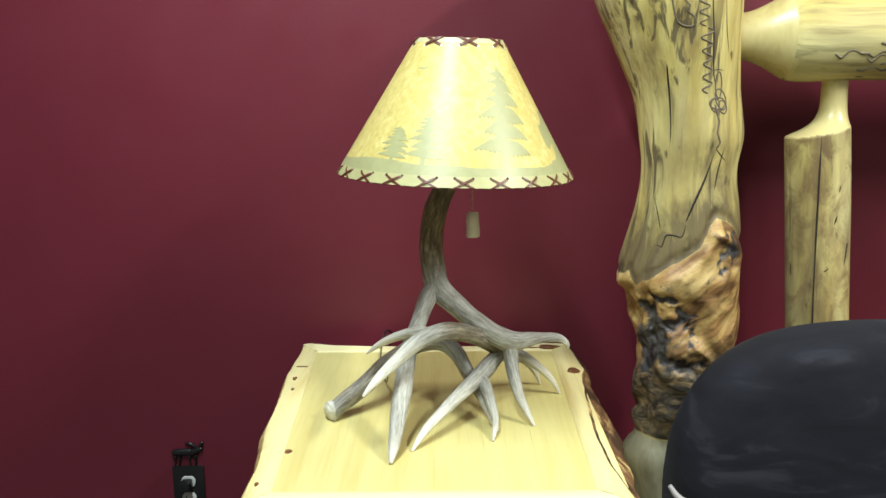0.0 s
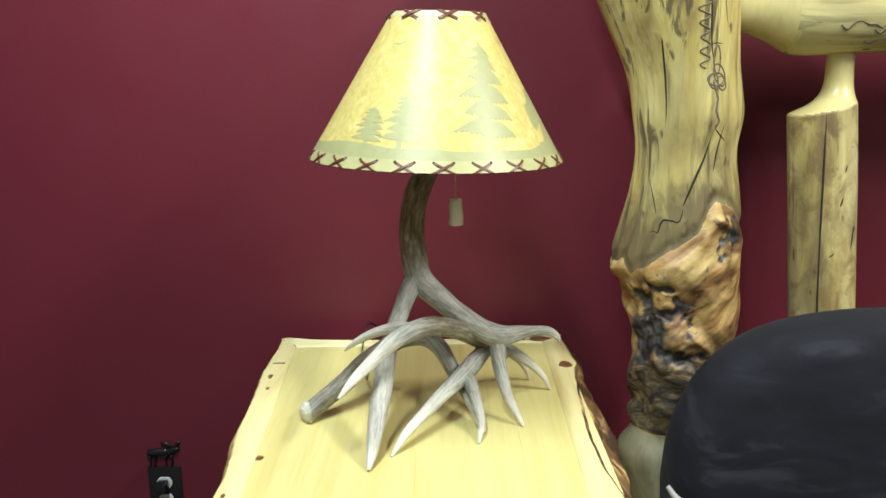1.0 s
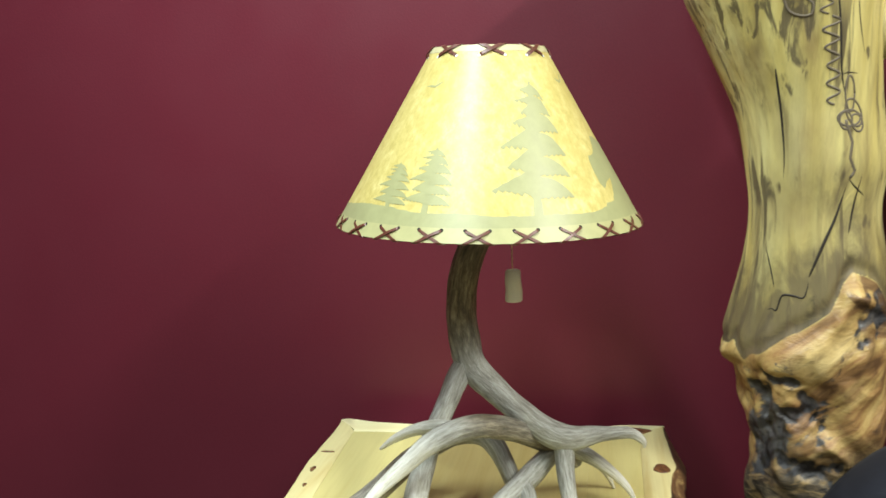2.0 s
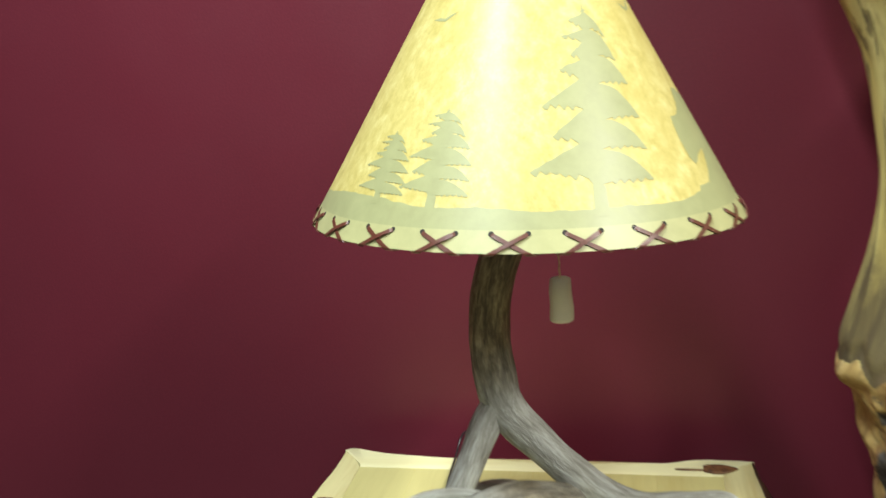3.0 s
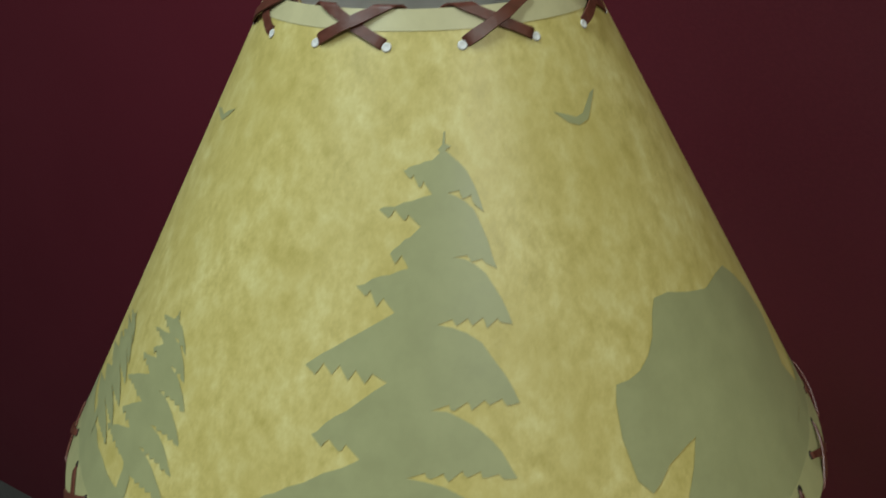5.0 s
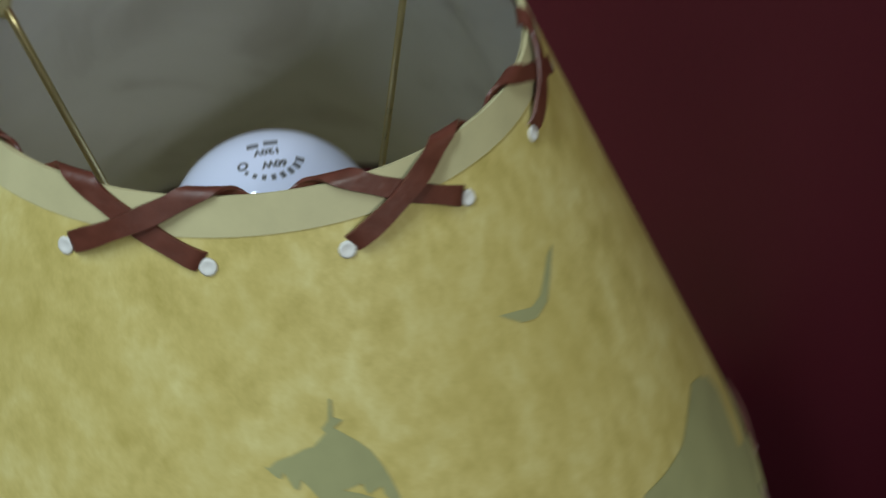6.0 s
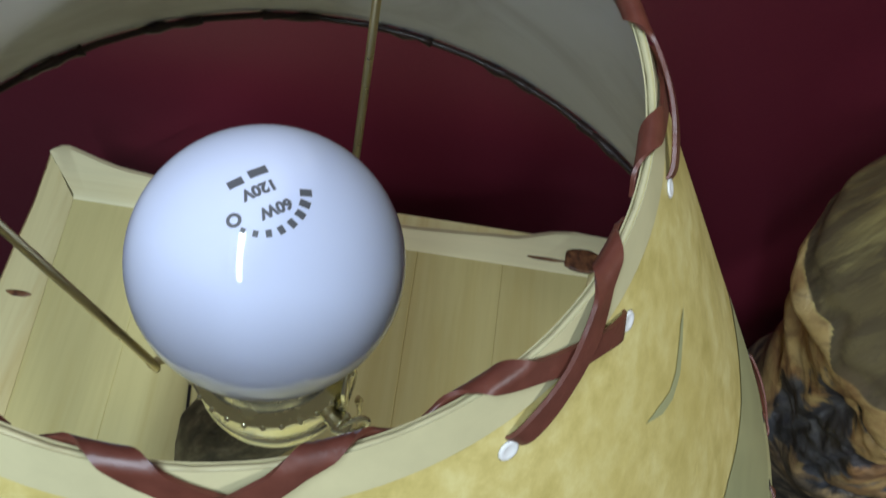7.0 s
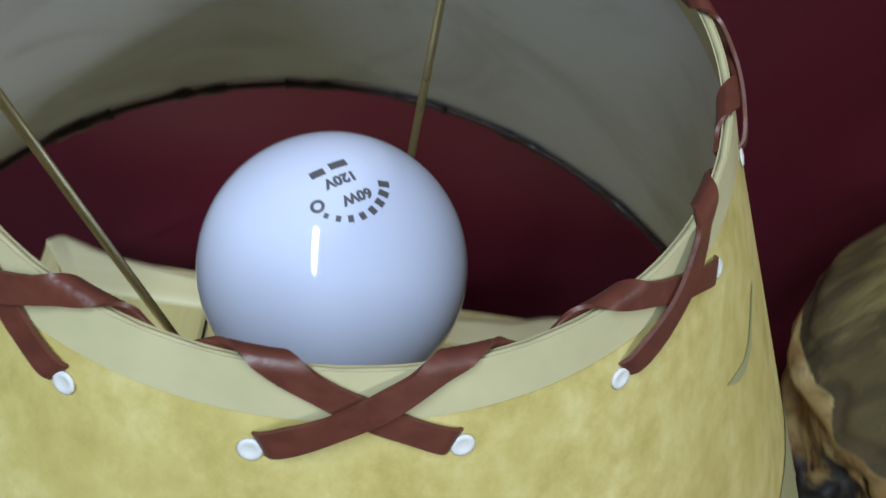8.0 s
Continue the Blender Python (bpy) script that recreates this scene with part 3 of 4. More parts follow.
lamp = thing("antler_lamp", 0, -0.05, PANEL, "antler table lamp with laced parchment shade printed with spruces", "table lamp")
shade = part("shade", cone_band(EDGE, 1.0, 0.0, 0.0006), M_PAPER, lamp, "tan mottled parchment cone shade", auto=60)
part("lining", cone_band(EDGE + 0.004, 0.998, -0.0009, 0.0003), M_LINER, shade, "smudged pale grey lining", auto=60)
part("trim_band", cone_band(EDGE - 0.002, 0.047, 0.00025, 0.0002, rows=2), M_TRIM_LOW, shade, "greenish cream lower edge", auto=60)
part("trim_band", cone_band(0.966, 1.0005, 0.00025, 0.0002, rows=2), M_TRIM, shade, "cream upper edge", auto=60)
part("trim_band", cone_band(0.955, 1.0, -0.0014, 0.0003, rows=2), M_TRIM, shade, "cream turned-in upper edge", auto=60)

# printed landscape: a rolling ground line, spruces, a crag and two small flying marks
ground_line = [(d, 0.101 + 0.009 * noise.noise(Vector((d * 0.055, 2.2, 0))) + 0.006 * noise.noise(Vector((d * 0.3, 5, 0))) + 0.017 * math.exp(-((d + 4) / 11) ** 2) + 0.033 * math.exp(-((d - 64) / 8) ** 2) + 0.04 * math.exp(-((d + 42) / 20) ** 2)) for d in np.linspace(-180, 180, 240)]
for k in range(8):
    piece = ground_line[k * 30:k * 30 + 31]
    printed("printed_ground", [(d, 0.0465) for d, s in piece] + piece[::-1], shade, M_INK)
printed("printed_spruce", spruce(24.7, 0.1, 36.2, 0.81, 17.5, 0.2, 3), shade, M_INK, off=0.0003)
printed("printed_spruce", spruce(-17.0, 0.115, -18.0, 0.452, 10.5, 0.24, 5), shade, M_INK, off=0.0003)
printed("printed_spruce", spruce(-34.4, 0.12, -36.2, 0.368, 9.5, 0.24, 8), shade, M_INK, off=0.0004)
printed("printed_spruce", spruce(-92, 0.11, -97, 0.58, 13, 0.2, 9), shade, M_INK, off=0.0003)
crag = [(56, 0.098), (58.2, 0.135), (61, 0.136), (64, 0.139), (66.8, 0.173), (69.5, 0.215), (71.6, 0.256), (69, 0.25), (65.6, 0.238), (63.4, 0.218), (61.8, 0.208), (60.0, 0.235), (59.3, 0.306), (59.8, 0.36), (60.6, 0.386), (63, 0.386), (65.4, 0.392), (68, 0.41), (70, 0.434), (71.6, 0.467), (73.2, 0.488), (77, 0.485),
        (82, 0.466), (88, 0.447), (94, 0.449), (99, 0.442), (103, 0.4), (107, 0.34), (109, 0.27), (105, 0.18), (109, 0.10)]
printed("printed_crag", crag, shade, M_INK, off=0.0003)
printed("printed_mark", [(63.4, 0.82), (67, 0.811), (69.6, 0.803), (72, 0.806), (76.6, 0.833), (78.8, 0.838), (75.5, 0.813), (73, 0.794), (69.8, 0.789), (67, 0.797)], shade, M_INK)
printed("printed_mark", [(-41.4, 0.776), (-37, 0.783), (-33, 0.779), (-30, 0.792), (-26.6, 0.801), (-29, 0.786), (-32.5, 0.768), (-36.5, 0.771)], shade, M_INK)

for k in range(22):
    c = 3.1 + k * 360 / 22
    for sgn in (-1, 1):
        eyelet(c + sgn * 4.1, 0.035, shade, 0.0019, M_DARK)
        lace("lace", shade, c + sgn * 4.1, 0.033, c - sgn * 3.4, EDGE, 0.0 if sgn < 0 else 0.0013, 0.0036)
for k in range(8):
    c = 10.3 + (k - 3) * 43.6
    for sgn in (-1, 1):
        eyelet(c + sgn * 11.3, 0.941, shade, 0.0017)
        lace("lace", shade, c + sgn * 10.5, 0.945, c - sgn * 8.5, 1.0, 0.0013 if sgn < 0 else 0.0, 0.0048)

bm = bmesh.new()
wire_ring(bm, EDGE + 0.012, -0.0035, 0.0017)
part("lower_ring", bm, M_LACE_IN, shade, "dark leather-bound lower wire ring")
for k in range(22):
    bm = bmesh.new()
    c = 3.1 + 8 + k * 360 / 22
    tube(bm, [(*on_cone(c + d, EDGE + 0.012 + 0.006 * math.sin(d + k), -0.004), 0.0022 + 0.0008 * math.sin(d * 1.3 + k * 2)) for d in (-4, -2, 0, 2, 4)], 2, 8)
    part("binding", bm, M_LACE_IN, shade)
bm = bmesh.new()
wire_ring(bm, 0.9975, -0.0005, 0.0008)
part("upper_ring", bm, M_TRIM, shade, "cream wrapped upper edge")
for deg, foot_deg in ((166.5, 156), (-81, -58)):
    a = radians(foot_deg)
    top = on_cone(deg, 0.975, -0.003)
    foot = Vector((0.0385 * math.sin(a), -0.0385 * math.cos(a), 1.1155))
    bm = bmesh.new()
    tube(bm, [(*top, 0.0013), (*(top * 0.6 + foot * 0.4), 0.0013), (*(foot + Vector((0, 0, 0.003))), 0.0013), (*foot, 0.0014), (0.0365 * math.sin(a), -0.0365 * math.cos(a), 1.1145, 0.0014), (0.026 * math.sin(a), -0.026 * math.cos(a), 1.114, 0.0015), (0.0185 * math.sin(a), -0.0185 * math.cos(a), 1.113, 0.0017)], 5, 8)
    rod = part("fitter_rod", bm, M_DIMBRASS, shade, "thin brass fitter rod")
    bm = bmesh.new()
    tube(bm, [((k * math.sin(a)), -k * math.cos(a), 1.1142, q) for k, q in ((0.0345, 0.0018), (0.0335, 0.0024), (0.0285, 0.0026), (0.0265, 0.0018))], 3, 12)
    part("clamp", bm, M_BRASS, rod, "bright crimped clamp")
    bm = bmesh.new()
    tube(bm, [(*on_cone(deg, 1.002, -0.002), 0.0024), (*on_cone(deg, 0.985, -0.003), 0.0027), (*on_cone(deg, 0.955, -0.0042), 0.0022)], 3, 10)
    part("rod_cap", bm, M_TRIM, shade)

# bulb, socket and pull
BULB = Vector((0.0023, -0.0033, 1.1602))
RB = 0.0352
prof = [(0.0008, BULB.z + RB)] + [(RB * math.sin(t), BULB.z + RB * math.cos(t)) for t in np.linspace(0.06, 2.62, 40)] + [(0.0155, 1.124), (0.0135, 1.118), (0.0128, 1.108)]
bulb = part("bulb", turned(prof, BULB.x, BULB.y, 64), M_BULB, lamp, "white opal globe bulb, switched off")


def on_bulb(x, y, lift=0.0001):
    """A place on the bulb's crown from its plan."""
    d = Vector((x, y, math.sqrt(max(RB * RB - x * x - y * y, 1e-9))))
    return BULB + d.normalized() * (RB + lift)


def stamp(text, x, y, size, turn):
    """Stamped writing laid on the crown of the bulb."""
    curve = bpy.data.curves.new("stamp", "FONT")
    curve.body, curve.size, curve.align_x, curve.align_y, curve.resolution_u = text, size, "CENTER", "CENTER", 3
    curve.offset = size * 0.05
    flat = bpy.data.objects.new("stamp", curve)
    scene.collection.objects.link(flat)
    me = bpy.data.meshes.new_from_object(flat.evaluated_get(bpy.context.evaluated_depsgraph_get()))
    bpy.data.objects.remove(flat)
    b = bmesh.new()
    b.from_mesh(me)
    c, s = math.cos(radians(turn)), math.sin(radians(turn))
    for v in b.verts:
        v.co = on_bulb(x + v.co.x * c - v.co.y * s, y + v.co.x * s + v.co.y * c)
    part("stamp", b, M_MARK, bulb, smooth=False)


def stamp_bar(x, y, w, h, turn):
    b = bmesh.new()
    c, s = math.cos(radians(turn)), math.sin(radians(turn))
    ring = [[on_bulb(x + u * c - v * s, y + u * s + v * c, l) for u, v in ((-w / 2, -h / 2), (w / 2, -h / 2), (w / 2, h / 2), (-w / 2, h / 2))] for l in (-0.0002, 0.00012)]
    skin(b, ring)
    part("stamp", b, M_MARK, bulb, smooth=False)


stamp("60W", 0.0053, -0.0024, 0.0036, 217)
stamp("120V", 0.0008, 0.0014, 0.0038, 217)
for x, y, w, h, t in ((-0.0006, 0.0060, 0.0044, 0.0022, 37), (-0.0047, 0.0022, 0.0036, 0.0021, 37)):
    stamp_bar(x, y, w, h, t)
for k in range(8):
    a = radians(16 - k * 17)
    stamp_bar(0.0015 + 0.0096 * math.cos(a), 0.0006 + 0.0096 * math.sin(a), 0.0018 - 0.0001 * k, 0.0026 - 0.0002 * k, math.degrees(a) - 90 + 6 * math.sin(k * 5))
ring_mark = bmesh.new()
skin(ring_mark, [[on_bulb(-0.0030 + q * math.cos(w), -0.0068 + q * math.sin(w), 0.00012) for w in np.linspace(0, 2 * math.pi, 16, endpoint=False)] for q in (0.0017, 0.0009)], caps=False)
part("stamp", ring_mark, M_MARK, bulb, smooth=False)

SOCKET_X, SOCKET_Y = -0.0008, -0.006
part("screw_base", turned([(0.0125, 1.1225), (0.0138, 1.1215), (0.0138, 1.12), (0.0128, 1.1188), (0.0136, 1.1172), (0.0128, 1.1158), (0.0136, 1.1142), (0.0126, 1.1125), (0.011, 1.1)], BULB.x - 0.001, BULB.y - 0.001, 40), M_BRASS, bulb, "brass screw base")
shell = [(0.0158, 1.1), (0.0164, 1.1165), (0.0172, 1.1185), (0.0186, 1.1182), (0.0194, 1.1165), (0.0197, 1.1125), (0.0205, 1.1095), (0.0222, 1.1075), (0.0229, 1.106), (0.0226, 1.1045), (0.0217, 1.1037), (0.0222, 1.1015), (0.0228, 1.096), (0.0226, 1.0905), (0.0218, 1.0882),
         (0.0204, 1.0874), (0.0204, 1.0862), (0.0222, 1.0852), (0.0228, 1.083), (0.0222, 1.078), (0.0205, 1.071), (0.0176, 1.064), (0.0145, 1.058), (0.0125, 1.05), (0.006, 1.042)]
socket = part("socket", turned([(r * 1.15, z) for r, z in shell], SOCKET_X, SOCKET_Y, 64), M_BRASS, lamp, "polished brass bulb socket", auto=40)
for k in range(30):
    a = 2 * math.pi * k / 30
    bead = bmesh.new()
    bmesh.ops.create_icosphere(bead, subdivisions=1, radius=0.0012)
    bmesh.ops.translate(bead, vec=Vector((SOCKET_X + 0.0262 * math.cos(a), SOCKET_Y + 0.0262 * math.sin(a), 1.1058)), verts=bead.verts)
    part("bead", bead, M_BRASS, socket)
bm = bmesh.new()
tube(bm, [(0.014, -0.018, 1.092, 0.0036), (0.021, -0.022, 1.092, 0.0032), (0.0235, -0.0235, 1.0915, 0.0042), (0.0265, -0.025, 1.091, 0.0024)], 4, 12)
part("switch", bm, M_BRASS, socket, "small brass pull switch")
bm = bmesh.new()
tube(bm, [(0.0275 + 0.0045 * math.cos(w), -0.0235 + 0.002 * math.cos(w), 1.0905 + 0.0065 * math.sin(w), 0.001) for w in np.linspace(0, 2 * math.pi, 17)], 2, 8)
part("switch_loop", bm, M_BRASS, socket, "brass wire loop")
part("clip", box_bm((0.0232, -0.021, 1.088), (0.0246, -0.015, 1.114), 0.0006), M_BRASS, socket, auto=40)
bm = bmesh.new()
rows = []
for i in range(34):
    z = 1.074 - i * (1.074 - 0.943) / 33
    rows.append((0.026 + 0.0004 * math.sin(i * 2), -0.002 - 0.011 * max(0, (z - 1.05) / 0.03), z, 0.0011 if i % 2 else 0.0006))
tube(bm, rows, 1, 6)
chain = part("pull_chain", bm, M_DIMBRASS, lamp, "fine brass bead chain")
bm = turned([(0.003, 0.9445), (0.0085, 0.944), (0.0104, 0.9425), (0.0112, 0.93), (0.0117, 0.915), (0.0121, 0.903), (0.0117, 0.901), (0.0105, 0.9), (0.003, 0.9005)], 0.0265, -0.002, 24)
for v in bm.verts:
    v.co.x += 0.0006 * math.sin(v.co.z * 160)
part("pull", bm, M_CREAM, chain, "cream cut-antler pull")


# antlers: beams and tines that run into each other; each row is place, radius, wear
def antler(name, limbs, label, seed):
    bm = bmesh.new()
    bm.verts.layers.float.new("worn")
    bm.verts.layers.float_vector.new("grain")
    for k, limb in enumerate(limbs):
        tube(bm, limb, 9, 16, 0.085, True, seed + k)
    return part(name, bm, M_HORN, lamp, label, auto=70)


antler("upright_antler", [
    [(0.0, -0.002, 1.05, 0.0135, -0.1), (-0.004, 0.0, 1.022, 0.0165, -0.1), (-0.02, 0.0, 0.992, 0.0190, -0.1), (-0.041, 0.0, 0.942, 0.0205, -0.05), (-0.048, 0.0, 0.889, 0.021, 0.0), (-0.045, -0.003, 0.845, 0.022, 0.2), (-0.034, -0.007, 0.807, 0.021, 0.38), (0.004, -0.02, 0.772, 0.0185, 0.42),
     (0.053, -0.035, 0.736, 0.0178, 0.42), (0.093, -0.04, 0.718, 0.0185, 0.45), (0.141, -0.02, 0.717, 0.0105, 0.45), (0.18, 0.0, 0.711, 0.0078, 0.6), (0.197, 0.0, 0.701, 0.0052, 0.85), (0.2, 0.0, 0.691, 0.002, 1.0)],
    [(-0.038, -0.005, 0.826, 0.014, 0.3), (-0.053, -0.018, 0.797, 0.0155, 0.4), (-0.069, -0.045, 0.76, 0.0145, 0.45), (-0.085, -0.085, 0.722, 0.0142, 0.45), (-0.097, -0.165, 0.661, 0.0150, 0.52), (-0.105, -0.235, 0.617, 0.0105, 0.65), (-0.1095, -0.274, 0.5955, 0.003, 0.9)],
    [(0.086, -0.038, 0.73, 0.011, 0.45), (0.092, -0.045, 0.702, 0.0132, 0.45), (0.094, -0.062, 0.674, 0.012, 0.5), (0.103, -0.094, 0.638, 0.009, 0.6), (0.115, -0.112, 0.615, 0.0062, 0.7), (0.127, -0.128, 0.5945, 0.002, 1.0)]],
    "grey-brown forked antler forming the stem", 1.0)
antler("base_antler", [
    [(-0.230, -0.096, 0.608, 0.0115, 0.9), (-0.225, -0.092, 0.609, 0.018, 0.75), (-0.217, -0.086, 0.612, 0.0155, 0.25), (-0.174, -0.05, 0.637, 0.0162, 0.1), (-0.126, -0.01, 0.671, 0.0162, 0.08), (-0.075, 0.018, 0.694, 0.0155, 0.2), (-0.033, 0.02, 0.697, 0.0150, 0.38), (-0.005, 0.0, 0.685, 0.0145, 0.38),
     (0.016, -0.03, 0.657, 0.0125, 0.45), (0.04, -0.08, 0.626, 0.009, 0.5), (0.058, -0.13, 0.604, 0.006, 0.75), (0.064, -0.15, 0.5945, 0.002, 1.0)]],
    "dark-beamed antler lying on its rough burr", 7.0)
antler("arched_antler", [
    [(0.104, 0.03, 0.656, 0.012, 0.25), (0.081, 0.005, 0.689, 0.0165, 0.15), (0.028, -0.05, 0.732, 0.0162, 0.1), (-0.022, -0.1, 0.755, 0.0155, 0.18), (-0.069, -0.14, 0.749, 0.0138, 0.48), (-0.105, -0.165, 0.724, 0.0105, 0.7), (-0.136, -0.19, 0.700, 0.0072, 0.9), (-0.156, -0.21, 0.681, 0.0022, 1.1)],
    [(-0.035, -0.1, 0.755, 0.0075, 0.5), (-0.072, -0.092, 0.752, 0.009, 0.6), (-0.108, -0.072, 0.738, 0.008, 0.75), (-0.139, -0.058, 0.72, 0.006, 0.9), (-0.163, -0.05, 0.701, 0.002, 1.05)]],
    "pale arched antler with a side tine", 13.0)
antler("forked_antler", [
    [(0.09, 0.012, 0.693, 0.013, 0.25), (0.066, -0.02, 0.68, 0.0142, 0.32), (0.037, -0.06, 0.662, 0.0152, 0.42), (-0.013, -0.13, 0.639, 0.0108, 0.7), (-0.055, -0.19, 0.617, 0.0072, 0.95), (-0.079, -0.227, 0.5945, 0.002, 1.1)],
    [(0.031, -0.055, 0.664, 0.011, 0.35), (0.044, -0.08, 0.652, 0.0115, 0.44), (0.052, -0.115, 0.635, 0.009, 0.48), (0.059, -0.15, 0.613, 0.0062, 0.7), (0.053, -0.19, 0.5945, 0.002, 1.0)]],
    "grey forked antler with two white points", 17.0)
antler("low_tine", [
    [(0.085, 0.01, 0.688, 0.0105, 0.35), (0.117, 0.022, 0.67, 0.0108, 0.45), (0.148, 0.026, 0.648, 0.0082, 0.75), (0.174, 0.027, 0.622, 0.0055, 0.95), (0.19, 0.026, 0.5945, 0.002, 1.1)],
    [(0.1, 0.03, 0.668, 0.0085, 0.35), (0.128, 0.055, 0.648, 0.007, 0.55), (0.148, 0.07, 0.62, 0.005, 0.85), (0.158, 0.078, 0.5945, 0.002, 1.1)]],
    "bone-pale low antler tines", 21.0)
bm = bmesh.new()
tube(bm, [(-0.128, -0.005, 0.658, 0.0014), (-0.14, 0.08, 0.6, 0.0014), (-0.16, 0.22, 0.598, 0.0014), (-0.165, 0.31, 0.6, 0.0014), (-0.16, 0.345, 0.62, 0.002), (-0.15, 0.37, 0.615, 0.002), (-0.15, 0.385, 0.58, 0.002), (-0.25, 0.395, 0.4, 0.002), (-0.45, 0.4, 0.12, 0.002), (-0.6, 0.385, 0.1, 0.002), (-0.638, 0.37, 0.16, 0.002), (-0.638, 0.374, 0.2, 0.002)], 8, 8)
part("power_cord", bm, M_BLACK, lamp, "thin dark power cord")


# ---- log headboard ----
POST_Y = 0.2
POST = [(0.0, 0.5, 0.08), (0.2, 0.47, 0.078), (0.27, 0.456, 0.078), (0.34, 0.438, 0.077), (0.405, 0.426, 0.077), (0.44, 0.44, 0.067), (0.5, 0.455, 0.08), (0.595, 0.463, 0.094), (0.692, 0.467, 0.11), (0.75, 0.46, 0.122), (0.786, 0.455, 0.129), (0.845, 0.46, 0.12), (0.92, 0.46, 0.103),
        (0.993, 0.459, 0.093), (1.06, 0.461, 0.1), (1.11, 0.455, 0.101), (1.158, 0.445, 0.104), (1.25, 0.422, 0.121), (1.317, 0.407, 0.136), (1.42, 0.39, 0.145), (1.5, 0.385, 0.145)]
BURL_LOW = 0.452
PZ = np.array(POST)


def burl_top(t):
    """The height to which the burl climbs: a slanting lip, low on one flank, with a horn on the other."""
    u = max(-1.0, min(1.0, math.sin(t))) if abs(t) < math.pi / 2 else math.copysign(1.0, t)
    return float(np.interp(u, (-1, -0.95, -0.86, -0.68, -0.5, -0.29, -0.04, 0.12, 0.29, 0.61, 0.72, 1), (0.78, 0.797, 0.771, 0.79, 0.815, 0.833, 0.856, 0.896, 0.912, 0.894, 0.865, 0.84))) + 0.006 * noise.noise(Vector((t * 5, 2, 8)))


# bark pockets: turn, height and reach
POCKETS = [(-0.56, 0.753, 0.2, 0.014), (-0.87, 0.715, 0.26, 0.024), (-0.35, 0.71, 0.3, 0.026), (-0.81, 0.665, 0.26, 0.034), (-0.18, 0.687, 0.2, 0.018), (-0.59, 0.694, 0.16, 0.016), (-0.55, 0.625, 0.36, 0.028), (-0.15, 0.612, 0.28, 0.018), (0.52, 0.84, 0.16, 0.03), (0.35, 0.6, 0.35, 0.014), (-1.1, 0.64, 0.25, 0.045)]


def pocket_at(t, z):
    q = Vector((t * 3.2, z * 24, 3))
    t += 0.22 * noise.noise(q) + 0.1 * noise.noise(q * 2.7)
    z += 0.03 * noise.noise(q + Vector((4, 8, 1))) + 0.014 * noise.noise(q * 2.7 + Vector((1, 5, 9)))
    return max(math.exp(-((t - a) / w) ** 2 - ((z - h) / k) ** 2) for a, h, w, k in POCKETS)


def post_point(t, z, lift=0.0):
    """The post's skin: t radians from the front, at a height."""
    cx = np.interp(z, PZ[:, 0], PZ[:, 1])
    r = np.interp(z, PZ[:, 0], PZ[:, 2])
    d = Vector((math.sin(t), -math.cos(t), 0))
    q = Vector((d.x * 1.1, d.y * 1.1, z * 3.2))
    r *= 1 + 0.05 * noise.noise(q * 1.6) + 0.02 * noise.noise(Vector((d.x * 5, d.y * 5, z * 4)))
    t = (t + math.pi) % (2 * math.pi) - math.pi
    over = burl_top(t) - z
    w = min(1, max(0, (z - BURL_LOW) / 0.03)) * min(1, max(0, over / 0.03)) ** 0.7
    r -= 0.004 * math.exp(-((over + 0.01) / 0.012) ** 2)
    if w:
        p = Vector((d.x * r, d.y * r, z)) * 9
        warp = Vector((noise.noise(p), noise.noise(p + Vector((7, 3, 1))), noise.noise(p + Vector((2, 9, 5)))))
        fold = noise.noise(p * 0.7 + warp * 1.3)
        ridge = 1 - 2 * abs(noise.noise(p * 0.9 + warp * 0.8 + Vector((5, 5, 5))))
        lip = math.exp(-((over - 0.03) / 0.022) ** 2) * (0.35 + 0.65 * max(0.0, math.cos(t)))
        w *= 1 - 0.85 * min(1.0, max(0.0, (d.x - 0.35) / 0.5))
        r += w * (0.015 * fold + 0.009 * ridge + 0.009 * lip * (1 + fold) + 0.0018 * noise.noise(p * 4) - 0.012 * pocket_at(t, z) - 0.014 * max(0.0, noise.noise(p * 1.3 + warp * 1.6 + Vector((9, 1, 4)))))
    if d.x > 0:
        r -= 0.03 * d.x ** 2 * math.exp(-((z - 0.79) / 0.09) ** 2)
    swell = math.exp(-((z - 0.8) / 0.12) ** 2)
    return Vector((cx + 0.008 * swell, POST_Y + 0.02 * swell, z)) + d * (r * (1 + 0.03 * swell) + lift)


def smooth_profile():
    rows = spline([tuple(p) for p in POST], 10)
    return np.array(rows)


PZ = smooth_profile()
bed = thing("log_headboard", 0.6, POST_Y, 0, "peeled log headboard with gnarled burl post and yellow varnish", "headboard")


